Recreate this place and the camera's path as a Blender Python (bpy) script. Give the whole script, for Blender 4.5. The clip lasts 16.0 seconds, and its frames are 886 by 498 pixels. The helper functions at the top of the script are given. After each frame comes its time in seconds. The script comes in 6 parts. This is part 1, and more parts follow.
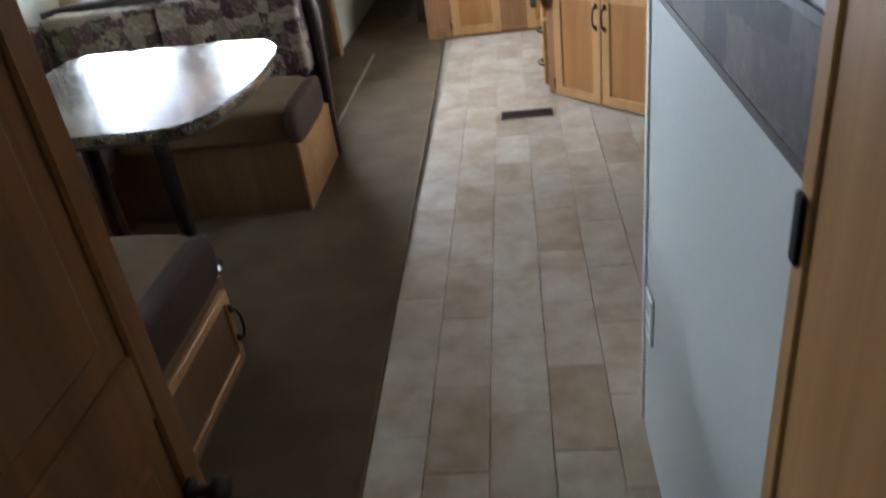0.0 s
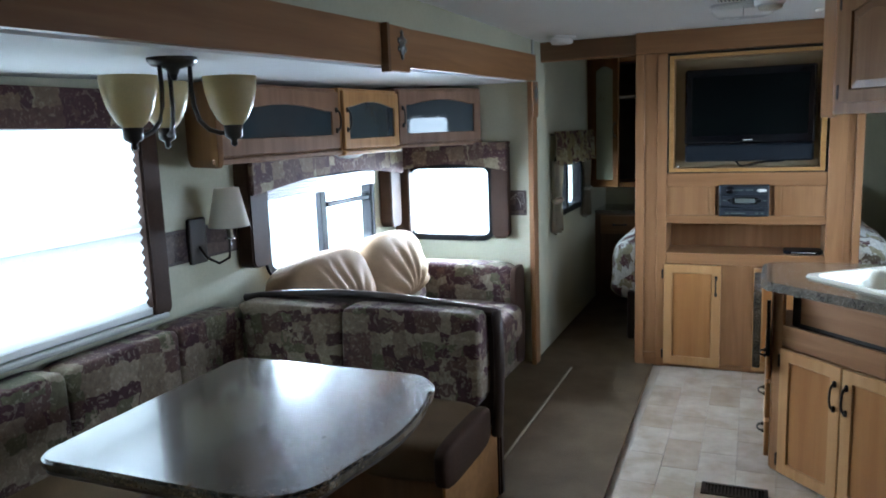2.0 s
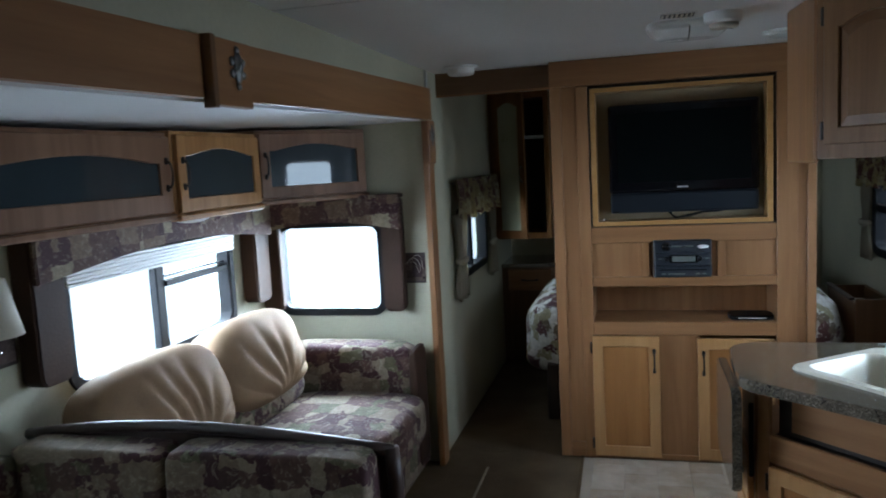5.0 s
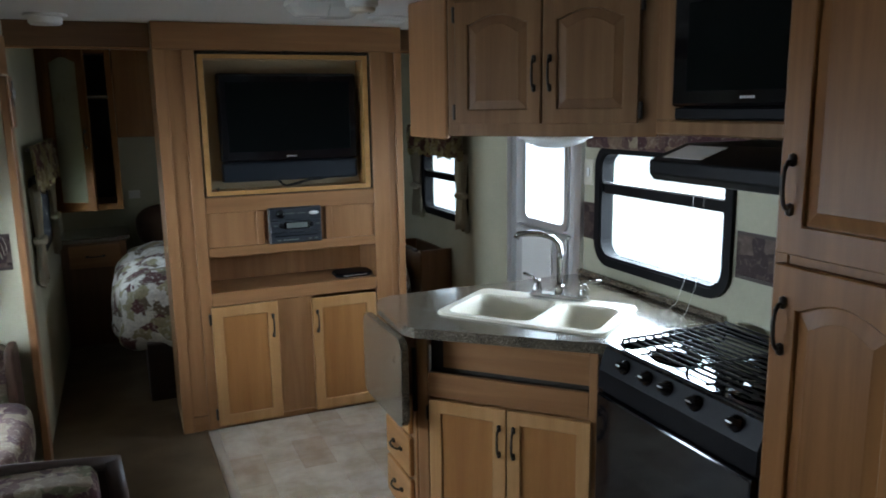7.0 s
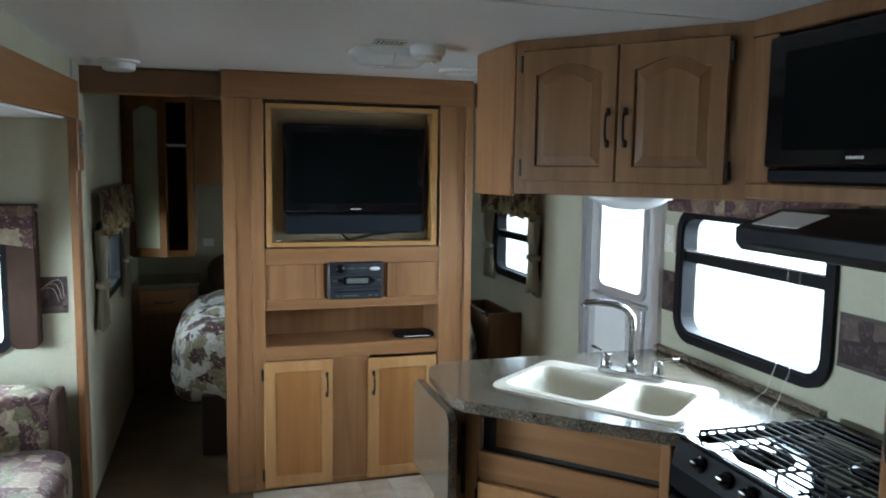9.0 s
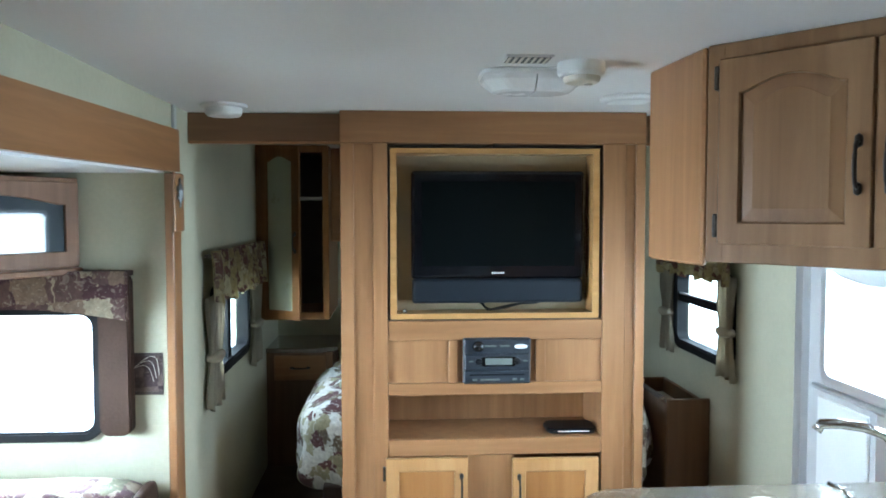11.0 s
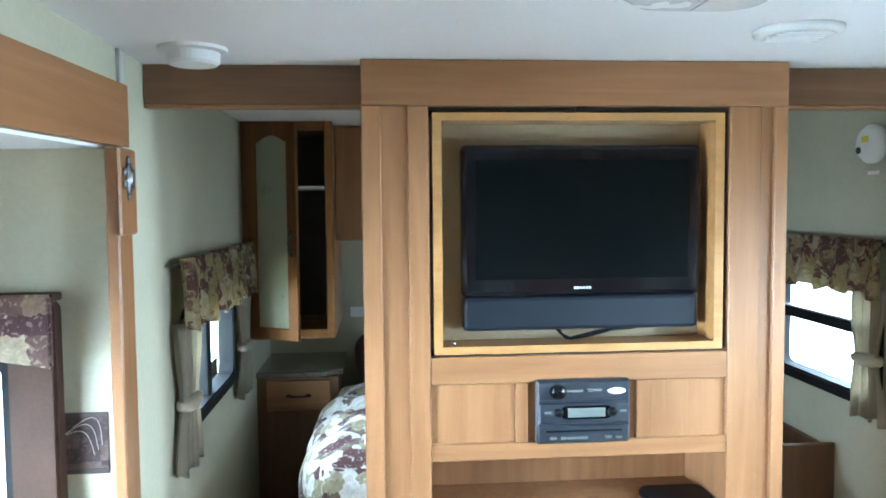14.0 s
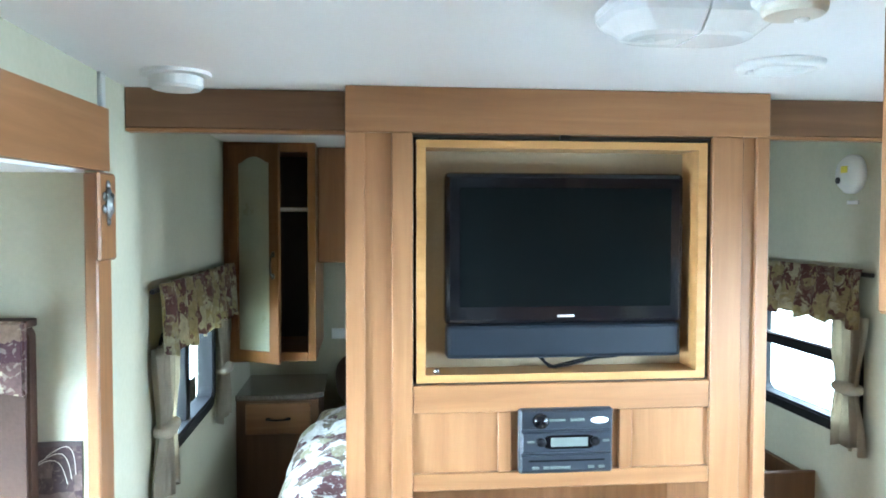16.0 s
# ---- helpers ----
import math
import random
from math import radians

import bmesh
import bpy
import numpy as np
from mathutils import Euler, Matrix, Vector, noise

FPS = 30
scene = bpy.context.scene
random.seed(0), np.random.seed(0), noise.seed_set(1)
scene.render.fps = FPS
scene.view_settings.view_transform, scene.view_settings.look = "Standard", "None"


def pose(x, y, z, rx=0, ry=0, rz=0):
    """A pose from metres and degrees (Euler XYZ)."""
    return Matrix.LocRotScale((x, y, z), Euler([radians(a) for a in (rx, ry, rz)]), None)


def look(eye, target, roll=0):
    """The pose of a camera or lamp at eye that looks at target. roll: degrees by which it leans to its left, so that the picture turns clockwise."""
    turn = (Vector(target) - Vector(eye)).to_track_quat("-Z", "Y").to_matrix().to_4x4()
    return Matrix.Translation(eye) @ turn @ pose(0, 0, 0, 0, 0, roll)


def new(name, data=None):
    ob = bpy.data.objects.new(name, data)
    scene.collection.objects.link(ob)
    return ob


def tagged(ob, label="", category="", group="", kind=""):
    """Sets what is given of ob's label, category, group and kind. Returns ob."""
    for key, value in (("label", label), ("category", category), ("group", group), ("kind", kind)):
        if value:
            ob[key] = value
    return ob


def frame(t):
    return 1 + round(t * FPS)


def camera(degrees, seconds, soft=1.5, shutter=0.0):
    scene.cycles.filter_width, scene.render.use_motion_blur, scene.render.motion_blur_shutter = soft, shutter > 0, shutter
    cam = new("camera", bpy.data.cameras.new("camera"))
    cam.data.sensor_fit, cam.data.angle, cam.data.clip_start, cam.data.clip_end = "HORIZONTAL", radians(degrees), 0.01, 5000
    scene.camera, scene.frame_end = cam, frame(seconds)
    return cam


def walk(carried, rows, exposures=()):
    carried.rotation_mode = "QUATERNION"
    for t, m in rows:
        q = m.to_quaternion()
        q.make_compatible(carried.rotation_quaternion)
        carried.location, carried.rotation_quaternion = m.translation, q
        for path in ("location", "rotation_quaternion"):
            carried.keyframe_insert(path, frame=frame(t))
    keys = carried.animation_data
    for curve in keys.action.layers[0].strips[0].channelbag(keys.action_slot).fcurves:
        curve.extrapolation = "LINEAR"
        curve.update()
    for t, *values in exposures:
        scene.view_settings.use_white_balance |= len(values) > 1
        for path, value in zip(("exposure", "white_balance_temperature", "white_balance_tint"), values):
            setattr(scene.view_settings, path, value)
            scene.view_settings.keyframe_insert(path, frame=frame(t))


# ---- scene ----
cam = camera(61.0, 16.0, soft=1.8, shutter=0.3)
PATH = [
    (0, (0.098, 0.2, 1.35), (-0.14, 1.917, 0.351), -7.9),
    (0.5, (0.125, 0.397, 1.435), (-0.292, 2.199, 0.673), -5.7),
    (1, (0.149, 0.599, 1.484), (-0.437, 2.431, 0.937), -3.0),
    (1.5, (0.159, 0.677, 1.494), (-0.539, 2.507, 1.089), -2.5),
    (2, (0.159, 0.702, 1.51), (-0.604, 2.524, 1.195), -2.1),
    (2.5, (0.164, 0.707, 1.507), (-0.638, 2.521, 1.25), -1.8),
    (3, (0.119, 0.771, 1.523), (-0.703, 2.582, 1.312), -1.3),
    (5.5, (-0.28, 1.647, 1.593), (-0.515, 3.616, 1.335), -3.2),
    (6, (-0.503, 1.61, 1.628), (-0.343, 3.579, 1.316), -1.9),
    (6.5, (-0.63, 1.62, 1.628), (-0.102, 3.516, 1.269), -1.3),
    (7, (-0.701, 1.58, 1.62), (0.069, 3.388, 1.248), -0.9),
    (7.5, (-0.737, 1.553, 1.614), (0.097, 3.336, 1.261), -0.6),
    (8, (-0.69, 1.585, 1.626), (0.109, 3.39, 1.304), 0.2),
    (8.5, (-0.641, 1.651, 1.623), (0.068, 3.5, 1.347), 0.8),
    (9, (-0.537, 1.752, 1.598), (0.031, 3.657, 1.381), 0.8),
    (9.5, (-0.414, 1.865, 1.612), (-0.022, 3.818, 1.438), 0.4),
    (10, (-0.303, 2.047, 1.62), (-0.075, 4.029, 1.478), -0.2),
    (12.5, (-0.322, 2.957, 1.642), (-0.223, 4.953, 1.564), -0.0),
    (13, (-0.38, 3.126, 1.634), (-0.272, 5.121, 1.539), -0.2),
    (13.5, (-0.462, 3.243, 1.641), (-0.303, 5.234, 1.527), -0.5),
    (14, (-0.465, 3.308, 1.63), (-0.305, 5.298, 1.511), -0.5),
    (14.5, (-0.47, 3.319, 1.634), (-0.29, 5.306, 1.494), -0.5),
    (15, (-0.474, 3.315, 1.628), (-0.28, 5.301, 1.488), -0.6),
    (15.5, (-0.481, 3.322, 1.638), (-0.271, 5.307, 1.524), -0.3),
    (16, (-0.467, 3.32, 1.657), (-0.26, 5.308, 1.584), 0.1),
]
EXPOSURES = [(0, -1.1, 6350, 10), (0.5, -1.12, 6300, 10), (1.0, -1.05, 6050, 9), (1.5, -1.5, 5950, 8), (2.0, -1.88, 5850, 8), (3.0, -2.5, 5750, 7), (5.5, -2.7, 6050, 8), (7.5, -2.4, 6450, 8), (8.5, -2.2, 6350, 7), (9.5, -1.75, 6100, 4), (10, -1.35, 6000, 3), (12.5, -0.72, 5700, 1), (13.5, -0.36, 5600, 1), (16, 0.08, 5580, 1)]
walk(cam, [(t, look(eye, target, roll)) for t, eye, target, roll in PATH], EXPOSURES)

# ---- world and window light ----
world = bpy.data.worlds.new("world")
scene.world = world
world.use_nodes = True
_n = world.node_tree.nodes
_sky = _n.new("ShaderNodeTexSky")
_sky.sky_type, _sky.sun_disc = "NISHITA", False
_sky.sun_elevation, _sky.sun_rotation = radians(40), radians(250)
_n["Background"].inputs["Strength"].default_value = 0.12
world.node_tree.links.new(_sky.outputs["Color"], _n["Background"].inputs["Color"])
SUN = new("sun", bpy.data.lights.new("sun", "SUN"))
SUN.data.energy, SUN.data.angle, SUN.data.color = 0.8, radians(20), (1.0, 0.97, 0.92)
SUN.matrix_world = look((-6, 2, 6), (0, 3, 0))

SKY = (0.79, 0.93, 1.12)


def window_light(name, x, y, z, inward, w, h, radiance, lean=48.0, spread=152.0):
    """Overcast sky standing outside a window: a pane leaning out at its foot, so that its light falls inwards and down."""
    d = bpy.data.lights.new(name, "AREA")
    d.shape, d.size, d.size_y, d.color = "RECTANGLE", w, h / math.cos(radians(lean)) + 0.25, SKY
    d.energy = radiance * math.pi * d.size * d.size_y
    d.spread = radians(spread)
    ob = new(name, d)
    off = 0.5 * d.size_y * math.sin(radians(lean)) + 0.075
    drop = 0.5 * d.size_y * math.cos(radians(lean)) - 0.5 * h - 0.04
    eye = Vector((x, y, z - drop)) - Vector((*inward, 0)) * off
    ob.matrix_world = look(eye, eye + Vector((*inward, -math.tan(radians(lean)))))
    return ob


L = 64.0
window_light("skylight_dinette", -2.08, 2.20, 1.21, (1, 0), 1.70, 0.75, 0.36 * L, 20.0, 180.0)
window_light("skylight_sofa", -2.08, 4.29, 1.05, (1, 0), 1.90, 0.46, 4.3 * L)
window_light("skylight_end", -1.685, 5.25, 1.04, (0, -1), 0.80, 0.47, 5.6 * L)
window_light("skylight_kitchen", 1.24, 3.96, 1.19, (-1, 0), 1.30, 0.48, 1.7 * L)
window_light("skylight_door", 1.24, 4.83, 1.34, (-1, 0), 0.80, 0.60, L)
window_light("skylight_bedroom_right", 1.24, 6.09, 1.12, (-1, 0), 1.10, 0.40, 0.32 * L)
window_light("skylight_bedroom_left", -1.13, 6.22, 1.08, (1, 0), 1.30, 0.38, 0.34 * L)


# ---- materials ----
def _mat(name):
    m = bpy.data.materials.new(name)
    m.use_nodes = True
    t = m.node_tree
    return m, t, t.nodes["Principled BSDF"]


def _node(t, kind, **inputs):
    n = t.nodes.new(kind)
    for k, v in inputs.items():
        n.inputs[k.replace("_", " ")].default_value = v
    return n


def _ramp(t, stops, constant=False):
    n = t.nodes.new("ShaderNodeValToRGB")
    n.color_ramp.interpolation = "CONSTANT" if constant else "LINEAR"
    e = n.color_ramp.elements
    while len(e) < len(stops):
        e.new(0.5)
    for el, (p, c) in zip(e, stops):
        el.position, el.color = p, (*c, 1)
    return n


def _coords(t, scale=(1, 1, 1)):
    tc, mp = t.nodes.new("ShaderNodeTexCoord"), t.nodes.new("ShaderNodeMapping")
    mp.inputs["Scale"].default_value = scale
    t.links.new(tc.outputs["Object"], mp.inputs["Vector"])
    return mp.outputs["Vector"]


def _bump(t, b, height, strength, distance=0.002):
    n = _node(t, "ShaderNodeBump", Strength=strength, Distance=distance)
    t.links.new(height, n.inputs["Height"])
    t.links.new(n.outputs["Normal"], b.inputs["Normal"])


def plain(name, colour, rough=0.5, metal=0.0, vary=0.12, scale=6.0, fine=90.0, bump=0.15, coat=0.0, distance=0.002, patchy=0.08):
    """A surface of one colour, with stains at arm's length and grain close up."""
    m, t, b = _mat(name)
    v = _coords(t)
    big, small = _node(t, "ShaderNodeTexNoise", Scale=scale, Detail=4.0), _node(t, "ShaderNodeTexNoise", Scale=fine, Detail=3.0)
    for n in (big, small):
        t.links.new(v, n.inputs["Vector"])
    lo, hi = [c * (1 - vary) for c in colour], [min(1, c * (1 + vary)) for c in colour]
    r = _ramp(t, [(0.3, lo), (0.7, hi)])
    mix = t.nodes.new("ShaderNodeMath")
    mix.operation = "MULTIPLY_ADD"
    mix.inputs[1].default_value = 0.3
    t.links.new(small.outputs["Fac"], mix.inputs[0])
    sub = t.nodes.new("ShaderNodeMath")
    sub.operation = "MULTIPLY"
    sub.inputs[1].default_value = 0.7
    t.links.new(big.outputs["Fac"], sub.inputs[0])
    t.links.new(sub.outputs[0], mix.inputs[2])
    t.links.new(mix.outputs[0], r.inputs["Fac"])
    t.links.new(r.outputs["Color"], b.inputs["Base Color"])
    rr = _node(t, "ShaderNodeMapRange")
    rr.inputs["To Min"].default_value, rr.inputs["To Max"].default_value = max(0.02, rough - patchy), min(1, rough + patchy)
    t.links.new(big.outputs["Fac"], rr.inputs["Value"])
    t.links.new(rr.outputs["Result"], b.inputs["Roughness"])
    b.inputs["Metallic"].default_value = metal
    b.inputs["Coat Weight"].default_value = coat
    if bump:
        _bump(t, b, small.outputs["Fac"], bump, distance)
    return m


def wood(name, dark, light, axis="z", rough=0.38, scale=1.0):
    """Printed or veneered wood with the grain along one axis."""
    m, t, b = _mat(name)
    s = [28 * scale] * 3
    s["xyz".index(axis)] = 1.6 * scale
    v = _coords(t, s)
    grain = _node(t, "ShaderNodeTexNoise", Scale=1.0, Detail=6.0, Roughness=0.62, Distortion=0.5)
    t.links.new(v, grain.inputs["Vector"])
    wide = _node(t, "ShaderNodeTexNoise", Scale=0.17, Detail=2.0, Distortion=0.8)
    t.links.new(v, wide.inputs["Vector"])
    add = t.nodes.new("ShaderNodeMath")
    add.operation = "ADD"
    t.links.new(grain.outputs["Fac"], add.inputs[0])
    t.links.new(wide.outputs["Fac"], add.inputs[1])
    half = t.nodes.new("ShaderNodeMath")
    half.operation = "MULTIPLY"
    half.inputs[1].default_value = 0.5
    t.links.new(add.outputs[0], half.inputs[0])
    r = _ramp(t, [(0.36, dark), (0.50, [(a + c) / 2 for a, c in zip(dark, light)]), (0.62, light)])
    t.links.new(half.outputs[0], r.inputs["Fac"])
    t.links.new(r.outputs["Color"], b.inputs["Base Color"])
    b.inputs["Roughness"].default_value = rough
    b.inputs["Specular IOR Level"].default_value = 0.32
    _bump(t, b, grain.outputs["Fac"], 0.12, 0.001)
    return m


def _finish_cloth(t, b, v, colour, leaf, amount, rough, scale=30.0):
    """Leaf marks, mottling and weave over a printed colour."""
    leafy = _node(t, "ShaderNodeTexNoise", Scale=scale, Detail=3.0, Distortion=2.2)
    t.links.new(v, leafy.inputs["Vector"])
    mask = _ramp(t, [(0.58, (0, 0, 0)), (0.62, (amount, amount, amount))])
    t.links.new(leafy.outputs["Fac"], mask.inputs["Fac"])
    mix = t.nodes.new("ShaderNodeMix")
    mix.data_type = "RGBA"
    mix.inputs["B"].default_value = (*leaf, 1)
    t.links.new(mask.outputs["Color"], mix.inputs["Factor"])
    t.links.new(colour, mix.inputs["A"])
    cloud = _node(t, "ShaderNodeTexNoise", Scale=45.0, Detail=4.0, Roughness=0.7)
    t.links.new(v, cloud.inputs["Vector"])
    tone = _ramp(t, [(0.3, (0.72, 0.70, 0.70)), (0.7, (1.22, 1.22, 1.22))])
    t.links.new(cloud.outputs["Fac"], tone.inputs["Fac"])
    mul = t.nodes.new("ShaderNodeMix")
    mul.data_type, mul.blend_type = "RGBA", "MULTIPLY"
    mul.inputs["Factor"].default_value = 1.0
    t.links.new(mix.outputs["Result"], mul.inputs["A"])
    t.links.new(tone.outputs["Color"], mul.inputs["B"])
    t.links.new(mul.outputs["Result"], b.inputs["Base Color"])
    b.inputs["Roughness"].default_value = rough
    b.inputs["Sheen Weight"].default_value = 0.06
    b.inputs["Specular IOR Level"].default_value = 0.2
    weave = _node(t, "ShaderNodeTexNoise", Scale=220.0, Detail=2.0)
    t.links.new(v, weave.inputs["Vector"])
    _bump(t, b, weave.outputs["Fac"], 0.3, 0.002)


def patchwork(name, stops, size=0.05, rough=0.85, leaf=(0.46, 0.42, 0.32), amount=0.35, warped=0.022, wave=40.0):
    """Woven upholstery: small and large overlapping squares with scattered leaf marks."""
    m, t, b = _mat(name)
    v = _coords(t)
    t.nodes["Mapping"].inputs["Rotation"].default_value = (radians(5), radians(4), radians(6))
    warp = _node(t, "ShaderNodeTexNoise", Scale=wave, Detail=2.0)
    t.links.new(v, warp.inputs["Vector"])
    bend = t.nodes.new("ShaderNodeVectorMath")
    bend.operation = "MULTIPLY_ADD"
    bend.inputs[1].default_value = (warped, warped, warped)
    t.links.new(warp.outputs["Color"], bend.inputs[0])
    t.links.new(v, bend.inputs[2])
    cells = []
    for k in (1.0, 1.75, 2.6):
        snap = t.nodes.new("ShaderNodeVectorMath")
        snap.operation = "SNAP"
        snap.inputs[1].default_value = (size * k, size * k * 1.2, size * k * 0.85)
        t.links.new(bend.outputs[0], snap.inputs[0])
        off = t.nodes.new("ShaderNodeVectorMath")
        off.inputs[1].default_value = (3.1 * k, 1.7 * k, 0.37)
        t.links.new(snap.outputs[0], off.inputs[0])
        wn = t.nodes.new("ShaderNodeTexWhiteNoise")
        t.links.new(off.outputs[0], wn.inputs["Vector"])
        cells.append(wn.outputs["Value"])
    pick = t.nodes.new("ShaderNodeMath")
    pick.operation = "GREATER_THAN"
    pick.inputs[1].default_value = 0.5
    t.links.new(cells[2], pick.inputs[0])
    fac = t.nodes.new("ShaderNodeMix")
    t.links.new(pick.outputs[0], fac.inputs["Factor"])
    t.links.new(cells[0], fac.inputs["A"])
    t.links.new(cells[1], fac.inputs["B"])
    r = _ramp(t, stops, constant=True)
    t.links.new(fac.outputs["Result"], r.inputs["Fac"])
    _finish_cloth(t, b, v, r.outputs["Color"], leaf, amount, rough)
    return m


def leaf_print(name, stops, scale=20.0, rough=0.85, leaf=(0.40, 0.36, 0.26), amount=0.5):
    """Cloth printed with curling leaves in a few tones."""
    m, t, b = _mat(name)
    v = _coords(t)
    warp = _node(t, "ShaderNodeTexNoise", Scale=scale * 0.7, Detail=3.0, Distortion=1.5)
    t.links.new(v, warp.inputs["Vector"])
    bend = t.nodes.new("ShaderNodeVectorMath")
    bend.operation = "MULTIPLY_ADD"
    bend.inputs[1].default_value = (0.09, 0.09, 0.09)
    t.links.new(warp.outputs["Color"], bend.inputs[0])
    t.links.new(v, bend.inputs[2])
    vor = _node(t, "ShaderNodeTexVoronoi", Scale=scale)
    t.links.new(bend.outputs[0], vor.inputs["Vector"])
    sep = t.nodes.new("ShaderNodeSeparateColor")
    t.links.new(vor.outputs["Color"], sep.inputs["Color"])
    r = _ramp(t, stops, constant=True)
    t.links.new(sep.outputs["Red"], r.inputs["Fac"])
    _finish_cloth(t, b, v, r.outputs["Color"], leaf, amount, rough, 24.0)
    return m


def speckle(name, stops, scale=160.0, rough=0.28, coat=0.16):
    """Laminate printed with fine stone specks."""
    m, t, b = _mat(name)
    v = _coords(t)
    vor = _node(t, "ShaderNodeTexVoronoi", Scale=scale)
    t.links.new(v, vor.inputs["Vector"])
    sep = t.nodes.new("ShaderNodeSeparateColor")
    t.links.new(vor.outputs["Color"], sep.inputs["Color"])
    r = _ramp(t, stops, constant=True)
    t.links.new(sep.outputs["Green"], r.inputs["Fac"])
    cloud = _node(t, "ShaderNodeTexNoise", Scale=14.0, Detail=3.0)
    t.links.new(v, cloud.inputs["Vector"])
    shade = _ramp(t, [(0.3, (0.7, 0.7, 0.7)), (0.7, (1.2, 1.2, 1.2))])
    t.links.new(cloud.outputs["Fac"], shade.inputs["Fac"])
    mix = t.nodes.new("ShaderNodeMix")
    mix.data_type, mix.blend_type = "RGBA", "MULTIPLY"
    mix.inputs["Factor"].default_value = 1.0
    t.links.new(r.outputs["Color"], mix.inputs["A"])
    t.links.new(shade.outputs["Color"], mix.inputs["B"])
    t.links.new(mix.outputs["Result"], b.inputs["Base Color"])
    b.inputs["Roughness"].default_value = rough
    b.inputs["Specular IOR Level"].default_value = 1.0
    b.inputs["Coat Weight"].default_value = 1.0
    b.inputs["Coat Roughness"].default_value = coat
    _bump(t, b, cloud.outputs["Fac"], 0.03, 0.002)
    return m


def tile_material():
    m, t, b = _mat("vinyl_tile")
    info = t.nodes.new("ShaderNodeObjectInfo")
    r = _ramp(t, [(0.0, (0.41, 0.325, 0.235)), (0.35, (0.475, 0.41, 0.325)), (0.7, (0.53, 0.48, 0.40)), (1.0, (0.445, 0.39, 0.325))])
    t.links.new(info.outputs["Random"], r.inputs["Fac"])
    tc = t.nodes.new("ShaderNodeTexCoord")
    add = t.nodes.new("ShaderNodeVectorMath")
    t.links.new(tc.outputs["Object"], add.inputs[0])
    t.links.new(info.outputs["Location"], add.inputs[1])
    cloud = _node(t, "ShaderNodeTexNoise", Scale=13.0, Detail=5.0, Roughness=0.6, Distortion=0.2)
    t.links.new(add.outputs[0], cloud.inputs["Vector"])
    shade = _ramp(t, [(0.3, (0.86, 0.83, 0.79)), (0.7, (1.08, 1.08, 1.08))])
    t.links.new(cloud.outputs["Fac"], shade.inputs["Fac"])
    patch = _node(t, "ShaderNodeTexNoise", Scale=5.2, Detail=3.0, Roughness=0.55, Distortion=0.2)
    t.links.new(add.outputs[0], patch.inputs["Vector"])
    stain = _ramp(t, [(0.36, (0.84, 0.77, 0.67)), (0.50, (0.98, 0.96, 0.93)), (0.64, (1.08, 1.10, 1.12))])
    t.links.new(patch.outputs["Fac"], stain.inputs["Fac"])
    last = r.outputs["Color"]
    for tone in (shade, stain):
        mix = t.nodes.new("ShaderNodeMix")
        mix.data_type, mix.blend_type = "RGBA", "MULTIPLY"
        mix.inputs["Factor"].default_value = 1.0
        t.links.new(last, mix.inputs["A"])
        t.links.new(tone.outputs["Color"], mix.inputs["B"])
        last = mix.outputs["Result"]
    t.links.new(last, b.inputs["Base Color"])
    b.inputs["Roughness"].default_value = 0.40
    _bump(t, b, cloud.outputs["Fac"], 0.08, 0.002)
    return m


def glass(name, reflect=0.06):
    """Thin flat window glass: most light goes straight through, a little is mirrored."""
    m, t, b = _mat(name)
    clear, mirror = t.nodes.new("ShaderNodeBsdfTransparent"), t.nodes.new("ShaderNodeBsdfGlossy")
    mix = t.nodes.new("ShaderNodeMixShader")
    clear.inputs["Color"].default_value = (0.94, 0.96, 0.95, 1)
    mirror.inputs["Roughness"].default_value = 0.0
    mix.inputs["Fac"].default_value = reflect
    t.links.new(clear.outputs["BSDF"], mix.inputs[1])
    t.links.new(mirror.outputs["BSDF"], mix.inputs[2])
    t.links.new(mix.outputs["Shader"], t.nodes["Material Output"].inputs["Surface"])
    t.nodes.remove(b)
    return m


def shade_cloth(name, colour, share=0.6, rough=0.8):
    """Thin cloth or milk glass that lets light through, diffused."""
    m, t, b = _mat(name)
    tr = t.nodes.new("ShaderNodeBsdfTranslucent")
    tr.inputs["Color"].default_value = (*colour, 1)
    mix = t.nodes.new("ShaderNodeMixShader")
    mix.inputs["Fac"].default_value = share
    weave = _node(t, "ShaderNodeTexNoise", Scale=180.0, Detail=2.0)
    t.links.new(_coords(t), weave.inputs["Vector"])
    r = _ramp(t, [(0.3, [c * 0.88 for c in colour]), (0.7, [c * 0.98 for c in colour])])
    t.links.new(weave.outputs["Fac"], r.inputs["Fac"])
    t.links.new(r.outputs["Color"], b.inputs["Base Color"])
    b.inputs["Roughness"].default_value = rough
    out = t.nodes["Material Output"]
    t.links.new(b.outputs["BSDF"], mix.inputs[1])
    t.links.new(tr.outputs["BSDF"], mix.inputs[2])
    t.links.new(mix.outputs["Shader"], out.inputs["Surface"])
    return m


